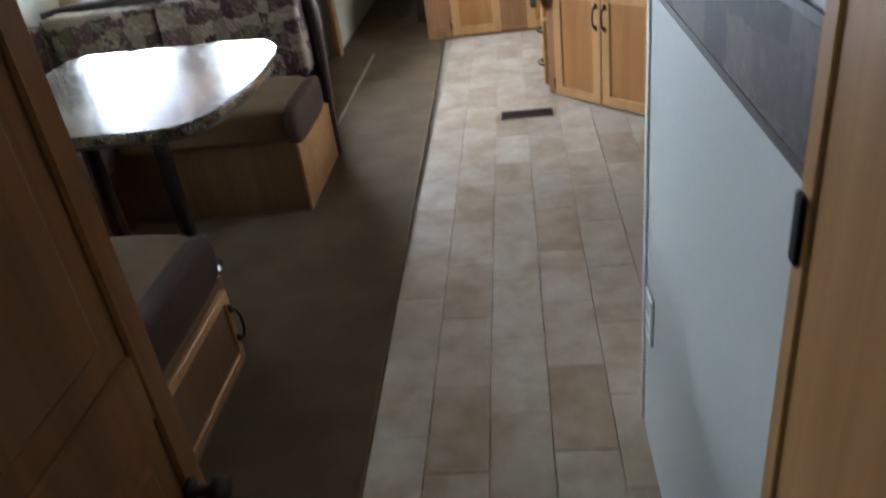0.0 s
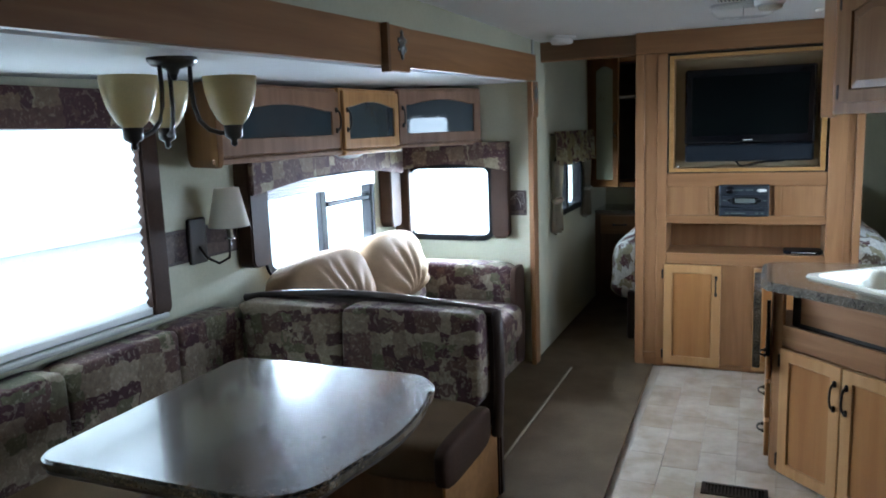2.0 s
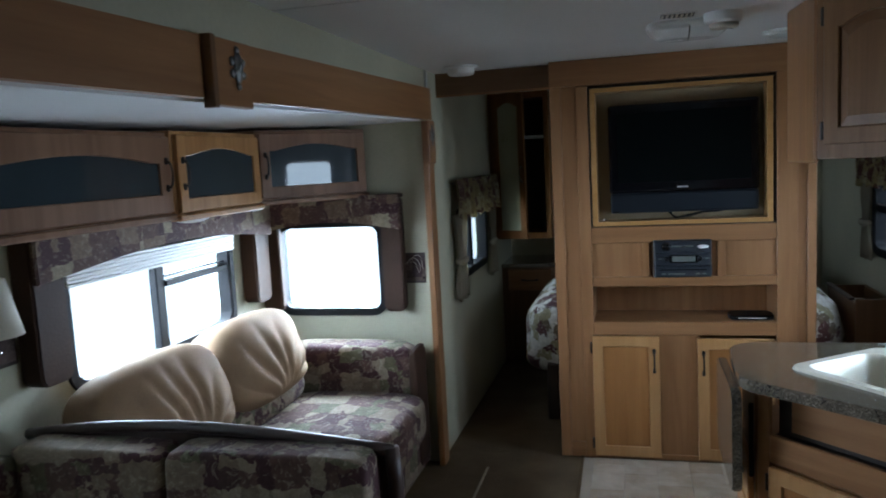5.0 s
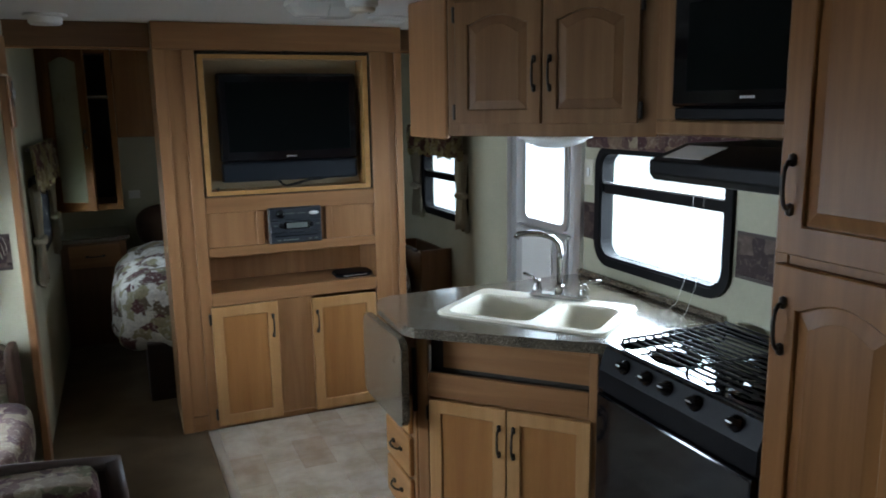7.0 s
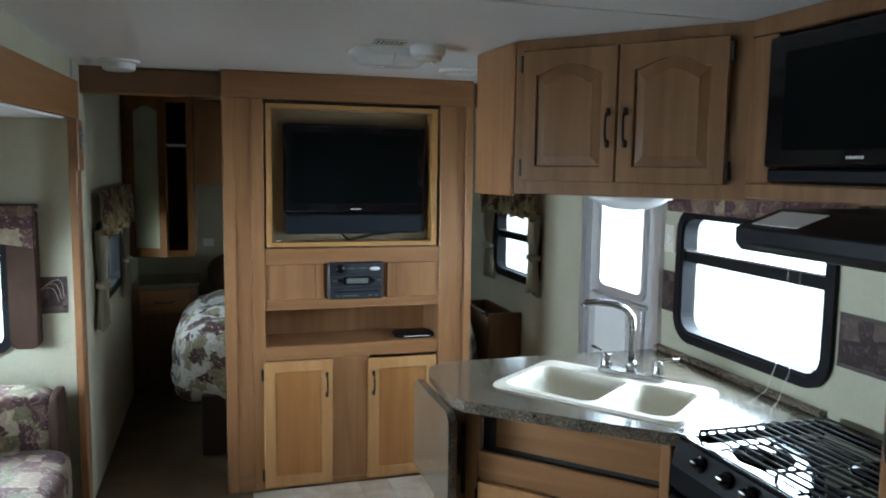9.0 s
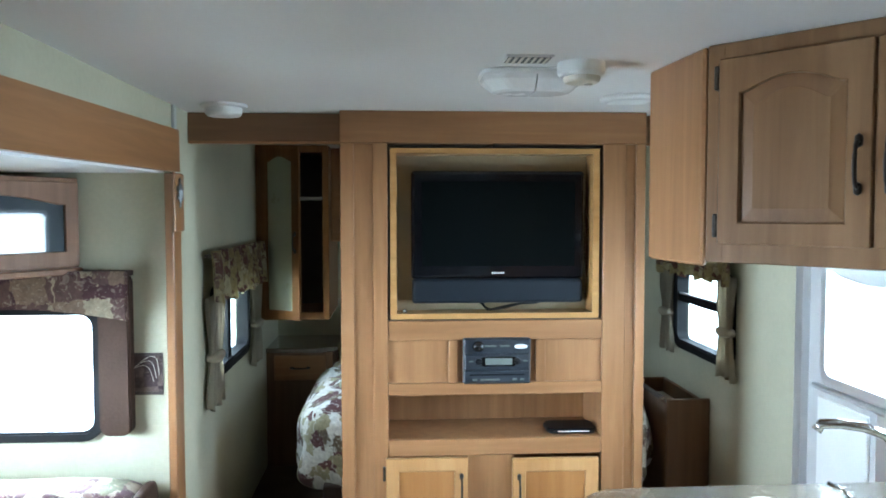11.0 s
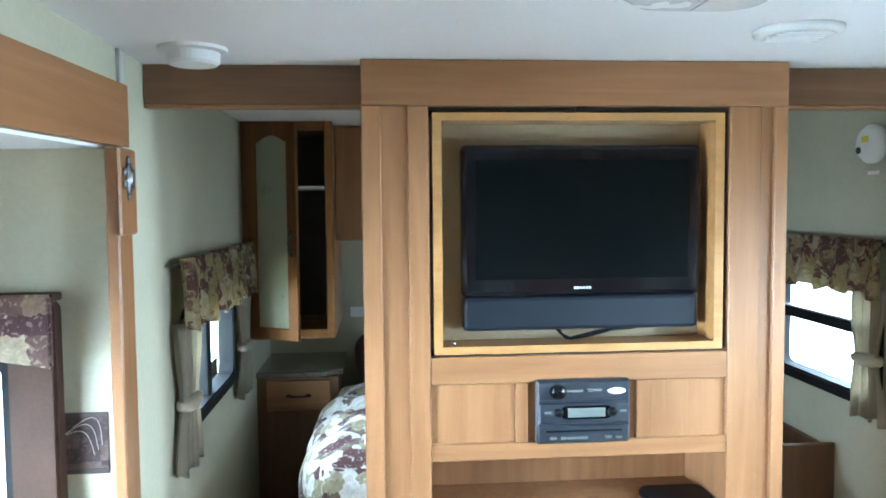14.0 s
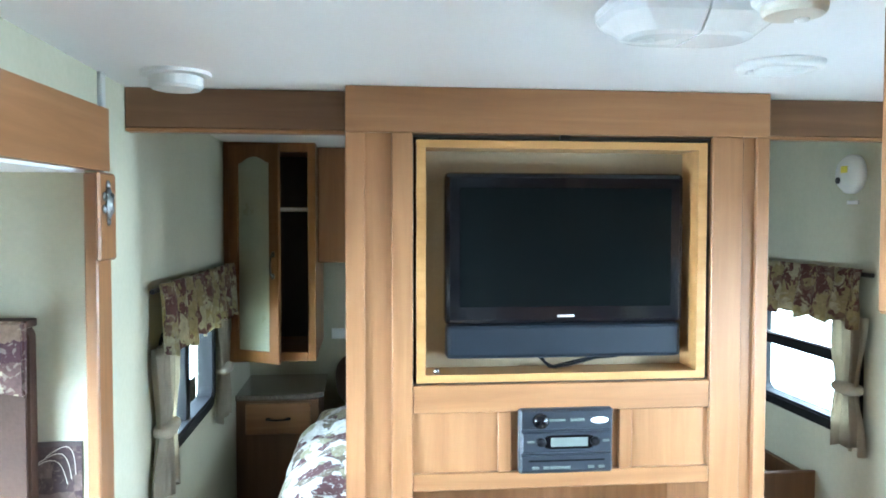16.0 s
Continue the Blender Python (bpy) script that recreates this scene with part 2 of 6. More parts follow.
WALL = plain("vinyl_wallboard", (0.44, 0.425, 0.305), 0.6, vary=0.10, scale=3.0, fine=60, bump=0.1)
BATHWALL = plain("pale_wallboard", (0.45, 0.46, 0.43), 0.55, vary=0.05, scale=3.0, bump=0.08)
CEIL = plain("ceiling_vinyl", (0.80, 0.80, 0.785), 0.6, vary=0.03, scale=2.0, bump=0.06)
CARPET = plain("taupe_carpet", (0.124, 0.088, 0.053), 0.95, vary=0.28, scale=5.0, fine=260, bump=0.9, distance=0.006)
TILE = tile_material()
GROUT = plain("tile_joint", (0.43, 0.375, 0.31), 0.8, bump=0.2)
MAPLE = wood("honey_maple", (0.285, 0.132, 0.043), (0.435, 0.230, 0.090), "z")
MAPLE_H = wood("honey_maple_across", (0.285, 0.132, 0.043), (0.435, 0.230, 0.090), "x")
FACE = wood("rosy_maple_face", (0.205, 0.095, 0.037), (0.305, 0.152, 0.066), "z")
FACE_H = wood("rosy_maple_rail", (0.205, 0.095, 0.037), (0.305, 0.152, 0.066), "x")
FACE_Y = wood("rosy_maple_beam", (0.205, 0.095, 0.037), (0.305, 0.152, 0.066), "y")
PALE = wood("pale_maple_box", (0.30, 0.152, 0.047), (0.42, 0.230, 0.085), "x")
# the cabinets' maple, darkened for the weak light on the upper fronts
UPPER = wood("shaded_maple_door", (0.136, 0.068, 0.029), (0.212, 0.116, 0.055), "z")
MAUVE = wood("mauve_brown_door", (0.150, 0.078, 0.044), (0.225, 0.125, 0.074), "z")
# brown wood; its dark tone partly paints the shade on low furniture
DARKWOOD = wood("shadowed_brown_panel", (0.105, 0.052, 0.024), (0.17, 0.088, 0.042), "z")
BIRCH = wood("pale_birch_frame", (0.37, 0.185, 0.068), (0.47, 0.262, 0.110), "z")
ORANGE = wood("orange_maple_panel", (0.285, 0.120, 0.036), (0.37, 0.170, 0.056), "z")
# amber maple darkened for little light: pantry, passage door, wardrobe front
PANTRY = wood("shaded_amber_maple", (0.138, 0.056, 0.017), (0.230, 0.104, 0.036), "z")
# dark glaze tone that also paints the shade in door bevels
GLAZE_SHADE = wood("shaded_glaze_groove", (0.125, 0.058, 0.023), (0.19, 0.098, 0.042), "z")
HEADER = wood("brown_maple_header", (0.110, 0.056, 0.026), (0.185, 0.098, 0.048), "x")
DARKFRAME = plain("espresso_vinyl", (0.042, 0.026, 0.021), 0.42, vary=0.2, bump=0.3)
BROWNBOARD = plain("brown_upholstered_board", (0.050, 0.028, 0.019), 0.6, vary=0.25, bump=0.4)
FABRIC = patchwork("patchwork_upholstery", [(0.0, (0.060, 0.026, 0.028)), (0.22, (0.098, 0.056, 0.046)), (0.40, (0.175, 0.132, 0.090)), (0.58, (0.235, 0.190, 0.135)), (0.76, (0.105, 0.098, 0.056)), (0.90, (0.070, 0.038, 0.034))], size=0.060, amount=0.25, warped=0.062, wave=22.0)
VALFAB = patchwork("valance_fabric", [(0.0, (0.055, 0.024, 0.026)), (0.40, (0.085, 0.048, 0.040)), (0.72, (0.15, 0.105, 0.070)), (0.92, (0.24, 0.20, 0.135))], size=0.055, amount=0.2, warped=0.040)
CURTFAB = leaf_print("curtain_print", [(0.0, (0.13, 0.06, 0.05)), (0.28, (0.34, 0.28, 0.14)), (0.62, (0.46, 0.41, 0.26)), (0.86, (0.20, 0.13, 0.085))], scale=26.0)
BEDFAB = leaf_print("comforter_print", [(0.0, (0.13, 0.06, 0.06)), (0.20, (0.72, 0.70, 0.65)), (0.52, (0.36, 0.32, 0.20)), (0.70, (0.62, 0.59, 0.52)), (0.84, (0.17, 0.13, 0.09))], scale=15.0, leaf=(0.75, 0.72, 0.65))
BORDER = patchwork("wall_border_print", [(0.0, (0.036, 0.021, 0.021)), (0.35, (0.062, 0.041, 0.035)), (0.65, (0.10, 0.072, 0.060)), (0.88, (0.048, 0.029, 0.029))], size=0.05, rough=0.6, leaf=(0.22, 0.175, 0.14), amount=0.25)
SUEDE = plain("tan_suede", (0.240, 0.155, 0.090), 0.85, vary=0.14, scale=9.0, fine=140, bump=0.35)
TIEBACK = plain("khaki_curtain_lining", (0.36, 0.32, 0.24), 0.85, vary=0.15, bump=0.4)
COUNTER = speckle("brown_granite_laminate", [(0.0, (0.072, 0.058, 0.040)), (0.30, (0.108, 0.087, 0.062)), (0.58, (0.15, 0.125, 0.090)), (0.86, (0.22, 0.19, 0.145))], scale=260.0, rough=0.22, coat=0.12)
TABLETOP = speckle("dark_granite_laminate", [(0.0, (0.030, 0.022, 0.014)), (0.30, (0.066, 0.047, 0.029)), (0.62, (0.105, 0.079, 0.050)), (0.90, (0.17, 0.13, 0.088))], scale=170.0, rough=0.25, coat=0.10)
SINKMAT = plain("bisque_acrylic", (0.74, 0.70, 0.58), 0.25, vary=0.04, bump=0.0, coat=0.3)
CHROME = plain("brushed_nickel", (0.38, 0.37, 0.36), 0.25, metal=1.0, vary=0.06, bump=0.02)
BLACKGLOSS = plain("black_enamel", (0.004, 0.004, 0.005), 0.08, vary=0.2, bump=0.0, patchy=0.03)
BLACKMATT = plain("black_plastic", (0.006, 0.006, 0.007), 0.42, vary=0.2, bump=0.1)
SCREENMAT = plain("dark_screen", (0.003, 0.004, 0.004), 0.10, vary=0.1, bump=0.0, patchy=0.02)
SPEAKER = plain("blue_grey_speaker_cloth", (0.006, 0.009, 0.013), 0.5, vary=0.15, fine=300, bump=0.3)
STEREOMAT = plain("slate_plastic", (0.017, 0.021, 0.027), 0.4, vary=0.15, bump=0.1)
LCD = plain("grey_lcd", (0.13, 0.145, 0.13), 0.25, vary=0.06, bump=0.0)
BRONZE = plain("dark_bronze", (0.030, 0.024, 0.020), 0.38, metal=0.6, vary=0.3, bump=0.15)
PEWTER = plain("antique_pewter", (0.20, 0.20, 0.19), 0.42, metal=0.7, vary=0.25, fine=60, bump=0.4)
SEAM = plain("pale_carpet_seam", (0.30, 0.245, 0.175), 0.95, vary=0.3, bump=0.6)
LAMPGLASS = shade_cloth("amber_alabaster_glass", (0.72, 0.60, 0.33), 0.4, 0.3)
SHADECLOTH = shade_cloth("cream_lampshade", (0.78, 0.73, 0.62), 0.5)
WHITEPLASTIC = plain("white_plastic", (0.76, 0.76, 0.73), 0.4, vary=0.04, bump=0.03)
IVORY = plain("ivory_plastic", (0.62, 0.58, 0.48), 0.45, vary=0.05, bump=0.03)
FROST = plain("grey_smoked_glass", (0.030, 0.040, 0.045), 0.025, vary=0.08, bump=0.0, patchy=0.005)
WARDGLASS = plain("greenish_door_glass", (0.34, 0.34, 0.24), 0.3, vary=0.1, bump=0.05)
DOORSKIN = plain("entry_door_skin", (0.50, 0.49, 0.48), 0.5, vary=0.05, bump=0.08)
ALU = plain("pale_aluminium_trim", (0.62, 0.62, 0.62), 0.35, metal=0.7, vary=0.05, bump=0.05)
for _m, _s in ((SCREENMAT, 0.06), (BLACKMATT, 0.10), (BLACKGLOSS, 0.35), (PANTRY, 0.14), (UPPER, 0.14), (MAUVE, 0.14), (SPEAKER, 0.25), (CARPET, 0.1), (SUEDE, 0.2), (BROWNBOARD, 0.1)):
    _m.node_tree.nodes["Principled BSDF"].inputs["Specular IOR Level"].default_value = _s
TABLETOP.node_tree.nodes["Principled BSDF"].inputs["Coat IOR"].default_value = 1.6
GLASS = glass("window_glass")
DOMEGLASS = plain("lamp_diffuser", (0.78, 0.78, 0.76), 0.25, vary=0.03, bump=0.1)
SHADEMAT = shade_cloth("pleated_shade_cloth", (0.88, 0.88, 0.86))
FRAMEBLACK = plain("black_window_frame", (0.007, 0.007, 0.008), 0.6, vary=0.2, bump=0.1)
GRATE = plain("cast_black_grate", (0.012, 0.012, 0.012), 0.65, vary=0.2, bump=0.2)
COOKTOP = plain("glossy_black_enamel", (0.006, 0.006, 0.007), 0.09, vary=0.2, bump=0.02, coat=1.0)
WALNUT = wood("dark_walnut_print", (0.115, 0.052, 0.018), (0.19, 0.092, 0.035), "z")
# near-black brown that paints the shade inside open recesses
RECESS_SHADE = plain("recess_shade_brown", (0.035, 0.028, 0.022), 0.8, vary=0.2, bump=0.2)
WHITECORD = plain("white_cord", (0.7, 0.7, 0.68), 0.6, bump=0.0)
REDMARK = plain("red_label", (0.5, 0.03, 0.03), 0.5, bump=0.0)
YELLOW = plain("yellow_label", (0.7, 0.6, 0.06), 0.5, bump=0.0)
CLOSET = plain("grey_closet_wall", (0.09, 0.095, 0.085), 0.8, vary=0.1, bump=0.1)
SEATBROWN = plain("brown_microfibre", (0.125, 0.080, 0.042), 0.85, vary=0.2, scale=8.0, fine=160, bump=0.35)
FRAMEBLACK.node_tree.nodes["Principled BSDF"].inputs["Specular IOR Level"].default_value = 0.12
SEATBROWN.node_tree.nodes["Principled BSDF"].inputs["Specular IOR Level"].default_value = 0.2
GROUT2 = plain("vinyl_tile_far", (0.45, 0.385, 0.305), 0.45, vary=0.15, scale=5.0, bump=0.1)
BACKDROP = bpy.data.materials.new("bright_overcast_distance")
BACKDROP.use_nodes = True
_b = BACKDROP.node_tree.nodes["Principled BSDF"]
_b.inputs["Base Color"].default_value = (0.8, 0.8, 0.8, 1)
_b.inputs["Emission Color"].default_value = (*SKY, 1)
_b.inputs["Emission Strength"].default_value = 9.0
TVBACK = plain("dull_plywood_back", (0.26, 0.20, 0.115), 0.6, vary=0.12, bump=0.1)


# ---- building helpers ----
def _link(name, bm, material, parent, smooth=False):
    me = bpy.data.meshes.new(name)
    bmesh.ops.recalc_face_normals(bm, faces=bm.faces)
    bm.to_mesh(me)
    bm.free()
    me.materials.append(material)
    if smooth:
        me.polygons.foreach_set("use_smooth", [True] * len(me.polygons))
    ob = new(name, me)
    if parent is not None:
        ob.parent = parent
    return ob


def part(name, bm, material, parent, label="", smooth=False):
    """One mesh object under a thing or a part."""
    return tagged(_link(name, bm, material, parent, smooth), label)


def thing(name, m, label, category, group=""):
    """An Empty at a thing's base."""
    ob = new(name)
    ob.empty_display_size = 0.1
    ob.matrix_world = m
    return tagged(ob, label, category, group)


def solid(name, bm, material, label, category, group="", kind="", smooth=False):
    return tagged(_link(name, bm, material, None, smooth), label, category, group, kind)


def structure(name, bm, material, label="", category="", smooth=False):
    return solid(name, bm, material, label, category or name.split("_")[0], kind="structure", smooth=smooth)


def group_structure(name, label, category):
    ob = new(name)
    return tagged(ob, label, category, kind="structure")


def B():
    return bmesh.new()


def box(bm, x0, y0, z0, x1, y1, z1, bevel=0.003, m=None):
    """A block between two corners, its edges slightly rounded."""
    t = bmesh.new()
    bmesh.ops.create_cube(t, size=1)
    for v in t.verts:
        v.co = Vector(((x0 + x1) / 2 + v.co.x * (x1 - x0), (y0 + y1) / 2 + v.co.y * (y1 - y0), (z0 + z1) / 2 + v.co.z * (z1 - z0)))
    bv = min(bevel, 0.45 * min(abs(x1 - x0), abs(y1 - y0), abs(z1 - z0)))
    if bv > 0.0004:
        bmesh.ops.bevel(t, geom=t.edges, offset=bv, segments=2 if bv > 0.006 else 1, affect="EDGES", profile=0.5)
    return _merge(bm, t, m)


def _merge(bm, t, m=None):
    if m is not None:
        t.transform(m)
    me = bpy.data.meshes.new("tmp")
    t.to_mesh(me)
    t.free()
    bm.from_mesh(me)
    bpy.data.meshes.remove(me)
    return bm


def prism(bm, pts, z0, z1, bevel=0.003, m=None, segments=1):
    """A plate with the outline pts (x, y) between two heights."""
    t = bmesh.new()
    vs = [t.verts.new((x, y, z0)) for x, y in pts]
    f = t.faces.new(vs)
    r = bmesh.ops.extrude_face_region(t, geom=[f])
    for v in r["geom"]:
        if isinstance(v, bmesh.types.BMVert):
            v.co.z = z1
    bmesh.ops.recalc_face_normals(t, faces=t.faces)
    if bevel:
        sharp = [e for e in t.edges if len(e.link_faces) == 2 and e.calc_face_angle(0) > 0.6]
        bmesh.ops.bevel(t, geom=sharp, offset=bevel, segments=segments, affect="EDGES")
    return _merge(bm, t, m)


def rounded(w, h, r, n=6, x=0.0, y=0.0):
    """A rectangle w by h with its lower left corner at x, y and round corners."""
    out = []
    for cx, cy, a in ((w - r, h - r, 0), (r, h - r, 90), (r, r, 180), (w - r, r, 270)):
        out += [(x + cx + r * math.cos(radians(a + 90 * k / n)), y + cy + r * math.sin(radians(a + 90 * k / n))) for k in range(n + 1)]
    return out


def ring(bm, outer, inner, d0, d1, m=None):
    """A frame between two outlines of equal count, in x and z, from depth d0 to d1 along y."""
    t = bmesh.new()
    loops = [[t.verts.new((x, d, z)) for x, z in o] for o, d in ((outer, d0), (outer, d1), (inner, d1), (inner, d0))]
    n = len(outer)
    for a in range(4):
        for k in range(n):
            p, q = loops[a], loops[(a + 1) % 4]
            t.faces.new((p[k], p[(k + 1) % n], q[(k + 1) % n], q[k]))
    return _merge(bm, t, m)


def lathe(bm, profile, centre=(0, 0, 0), n=24, m=None):
    """A turned shape: profile of (radius, height)."""
    t = bmesh.new()
    rows = []
    for r, z in profile:
        rows.append([t.verts.new((centre[0] + r * math.cos(2 * math.pi * k / n), centre[1] + r * math.sin(2 * math.pi * k / n), centre[2] + z)) for k in range(n)])
    for a, b in zip(rows, rows[1:]):
        for k in range(n):
            t.faces.new((a[k], a[(k + 1) % n], b[(k + 1) % n], b[k]))
    if profile[0][0] > 1e-4:
        t.faces.new(rows[0][::-1])
    if profile[-1][0] > 1e-4:
        t.faces.new(rows[-1])
    bmesh.ops.remove_doubles(t, verts=t.verts, dist=1e-5)
    return _merge(bm, t, m)


def tube(bm, pts, r, n=10, m=None):
    """A round bar along points, closed at its ends."""
    t = bmesh.new()
    pts = [Vector(p) for p in pts]
    rows = []
    up = Vector((0.13, 0.21, 0.97))
    for k, p in enumerate(pts):
        d = (pts[min(k + 1, len(pts) - 1)] - pts[max(k - 1, 0)]).normalized()
        s = d.cross(up).normalized()
        u = s.cross(d)
        rows.append([t.verts.new(p + (s * math.cos(2 * math.pi * j / n) + u * math.sin(2 * math.pi * j / n)) * r) for j in range(n)])
    for a, b in zip(rows, rows[1:]):
        for j in range(n):
            t.faces.new((a[j], a[(j + 1) % n], b[(j + 1) % n], b[j]))
    t.faces.new(rows[0][::-1])
    t.faces.new(rows[-1])
    return _merge(bm, t, m)


def arc(p, q, bulge, n=8):
    """Points from p to q that swing out by the vector bulge."""
    p, q, b = Vector(p), Vector(q), Vector(bulge)
    return [p.lerp(q, k / n) + b * math.sin(math.pi * k / n) for k in range(n + 1)]


def cushion(bm, x0, y0, z0, x1, y1, z1, puff=4.0, cuts=9, wrinkle=0.0, freq=6.0, seed=0.0, m=None):
    """A stuffed block: a cube swollen towards a super-ellipsoid, with soft creases."""
    t = bmesh.new()
    bmesh.ops.create_cube(t, size=2)
    bmesh.ops.subdivide_edges(t, edges=t.edges, cuts=cuts, use_grid_fill=True)
    c, h = Vector(((x0 + x1) / 2, (y0 + y1) / 2, (z0 + z1) / 2)), Vector(((x1 - x0) / 2, (y1 - y0) / 2, (z1 - z0) / 2))
    for v in t.verts:
        p = v.co
        k = (abs(p.x) ** puff + abs(p.y) ** puff + abs(p.z) ** puff) ** (1 / puff)
        q = Vector((p.x / k * h.x, p.y / k * h.y, p.z / k * h.z))
        if wrinkle:
            q += q.normalized() * wrinkle * noise.noise(Vector((q.x, q.y, q.z)) * freq + Vector((seed, 0, 0)))
        v.co = c + q
    return _merge(bm, t, m)


def holed(bm, axis, depth0, depth1, u0, u1, z0, z1, holes):
    """A wall across x ('x': it runs along y) or y, with openings (u0, u1, z0, z1) right through it."""
    us = sorted({u0, u1, *[h[0] for h in holes], *[h[1] for h in holes]})
    zs = sorted({z0, z1, *[h[2] for h in holes], *[h[3] for h in holes]})
    for a, b in zip(us, us[1:]):
        lo = None
        for c, d in zip(zs, zs[1:]):
            um, zm = (a + b) / 2, (c + d) / 2
            if any(h[0] < um < h[1] and h[2] < zm < h[3] for h in holes):
                if lo is not None:
                    _slab(bm, axis, depth0, depth1, a, b, lo, c)
                lo = None
            elif lo is None:
                lo = c
        if lo is not None:
            _slab(bm, axis, depth0, depth1, a, b, lo, z1)
    bmesh.ops.remove_doubles(bm, verts=bm.verts, dist=1e-5)
    return bm


def _slab(bm, axis, d0, d1, a, b, c, d):
    if axis == "x":
        box(bm, d0, a, c, d1, b, d, 0)
    else:
        box(bm, a, d0, c, b, d1, d, 0)


def bow_handle(bm, h=0.10, out=0.026, r=0.0048, m=None):
    """An upright bow pull standing off a face at y = 0 towards -y."""
    pts = [(0, 0.002, -h / 2)] + [(0, -out * math.sin(math.pi * k / 8) ** 0.6 - 0.001, -h / 2 * math.cos(math.pi * k / 8)) for k in range(1, 8)] + [(0, 0.002, h / 2)]
    tube(bm, pts, r, 8, m)
    for s in (-1, 1):
        lathe(bm, [(0.001, -0.014), (0.0075, -0.010), (0.0085, 0.0), (0.0075, 0.010), (0.001, 0.014)], (0, -0.003, s * h / 2), 10, m)
    return bm


def arch_line(w, z, rise, n=16, shoulder=0.05):
    """An arched upper edge over a width w at height z."""
    out = []
    for k in range(n + 1):
        u = min(1.0, max(0.0, (k / n - shoulder) / (1 - 2 * shoulder)))
        out.append((w * k / n, z + rise * math.sin(math.pi * u) ** 1.0))
    return out


def panel_door(parent, m, w, h, style, frame_mat, panel_mat, handle="right", handle_z=0.5, hinge="", stile=0.055, label="", groove=None):
    """A framed cabinet door under a thing; m carries the door's lower left corner, facing -y, into the thing."""
    bm, s = B(), stile
    rise = {"arch": 0.135 * (w - 2 * stile), "glass": 0.03}.get(style, 0.0)
    top = [(s + x, z) for x, z in arch_line(w - 2 * s, h - s - rise, rise)][::-1] if rise else [(w - s, h - s), (s, h - s)]
    k = len(top) - 1
    outer = [(0, 0), (w, 0)] + [(w * (1 - a / k), h) for a in range(k + 1)]
    t = B()
    ring(t, outer, [(s, s), (w - s, s)] + top, -0.020, 0.0)
    bmesh.ops.recalc_face_normals(t, faces=t.faces)
    bmesh.ops.bevel(t, geom=[e for e in t.edges if len(e.link_faces) == 2 and e.calc_face_angle(0) > 0.9], offset=0.003, segments=1, affect="EDGES")
    _merge(bm, t, m)
    door = part("door", bm, frame_mat, parent, label)
    bm = B()
    if style == "flat":
        box(bm, s - 0.004, -0.012, s - 0.004, w - s + 0.004, -0.004, h - s + 0.004, 0, m)
        part("panel", bm, panel_mat, door)
    elif style == "arch":
        box(bm, s - 0.004, -0.010, s - 0.004, w - s + 0.004, -0.004, h - s, 0, m)
        part("panel_back", bm, groove or GLAZE_SHADE, door)
        loops = []
        for g in (0.003, 0.030):
            loops.append([(s + g, s + g), (w - s - g, s + g)] + [(s + g + x, z) for x, z in arch_line(w - 2 * s - 2 * g, h - s - rise - g, rise)][::-1])
        bm = B()
        ends = [[bm.verts.new((x, d, z)) for x, z in pts] for pts, d in zip(loops, (-0.0105, -0.0175))]
        for a in range(len(ends[0])):
            c = (a + 1) % len(ends[0])
            bm.faces.new((ends[0][a], ends[0][c], ends[1][c], ends[1][a]))
        bm.transform(m)
        part("panel_bevel", bm, groove or GLAZE_SHADE, door)
        bm = B()
        prism(bm, loops[1], 0.010, 0.0178, 0.001, m @ pose(0, 0, 0, 90, 0, 0))
        part("raised_panel", bm, panel_mat, door)
    else:
        box(bm, s - 0.004, -0.011, s - 0.004, w - s + 0.004, -0.006, h - s, 0, m)
        part("glass_pane", bm, panel_mat, door)
    if handle:
        bm = B()
        x = w - s / 2 if handle == "right" else s / 2
        bow_handle(bm, m=m @ pose(x, -0.020, h * handle_z))
        part("handle", bm, BRONZE, door, "dark bronze bow handle", smooth=True)
    if hinge:
        x = -0.006 if hinge == "left" else w + 0.006
        for z in (0.10 * h, 0.90 * h):
            bm = B()
            box(bm, x - 0.006, -0.020, z - 0.028, x + 0.006, 0.002, z + 0.028, 0.003, m)
            part("hinge", bm, BRONZE, door)
    return door


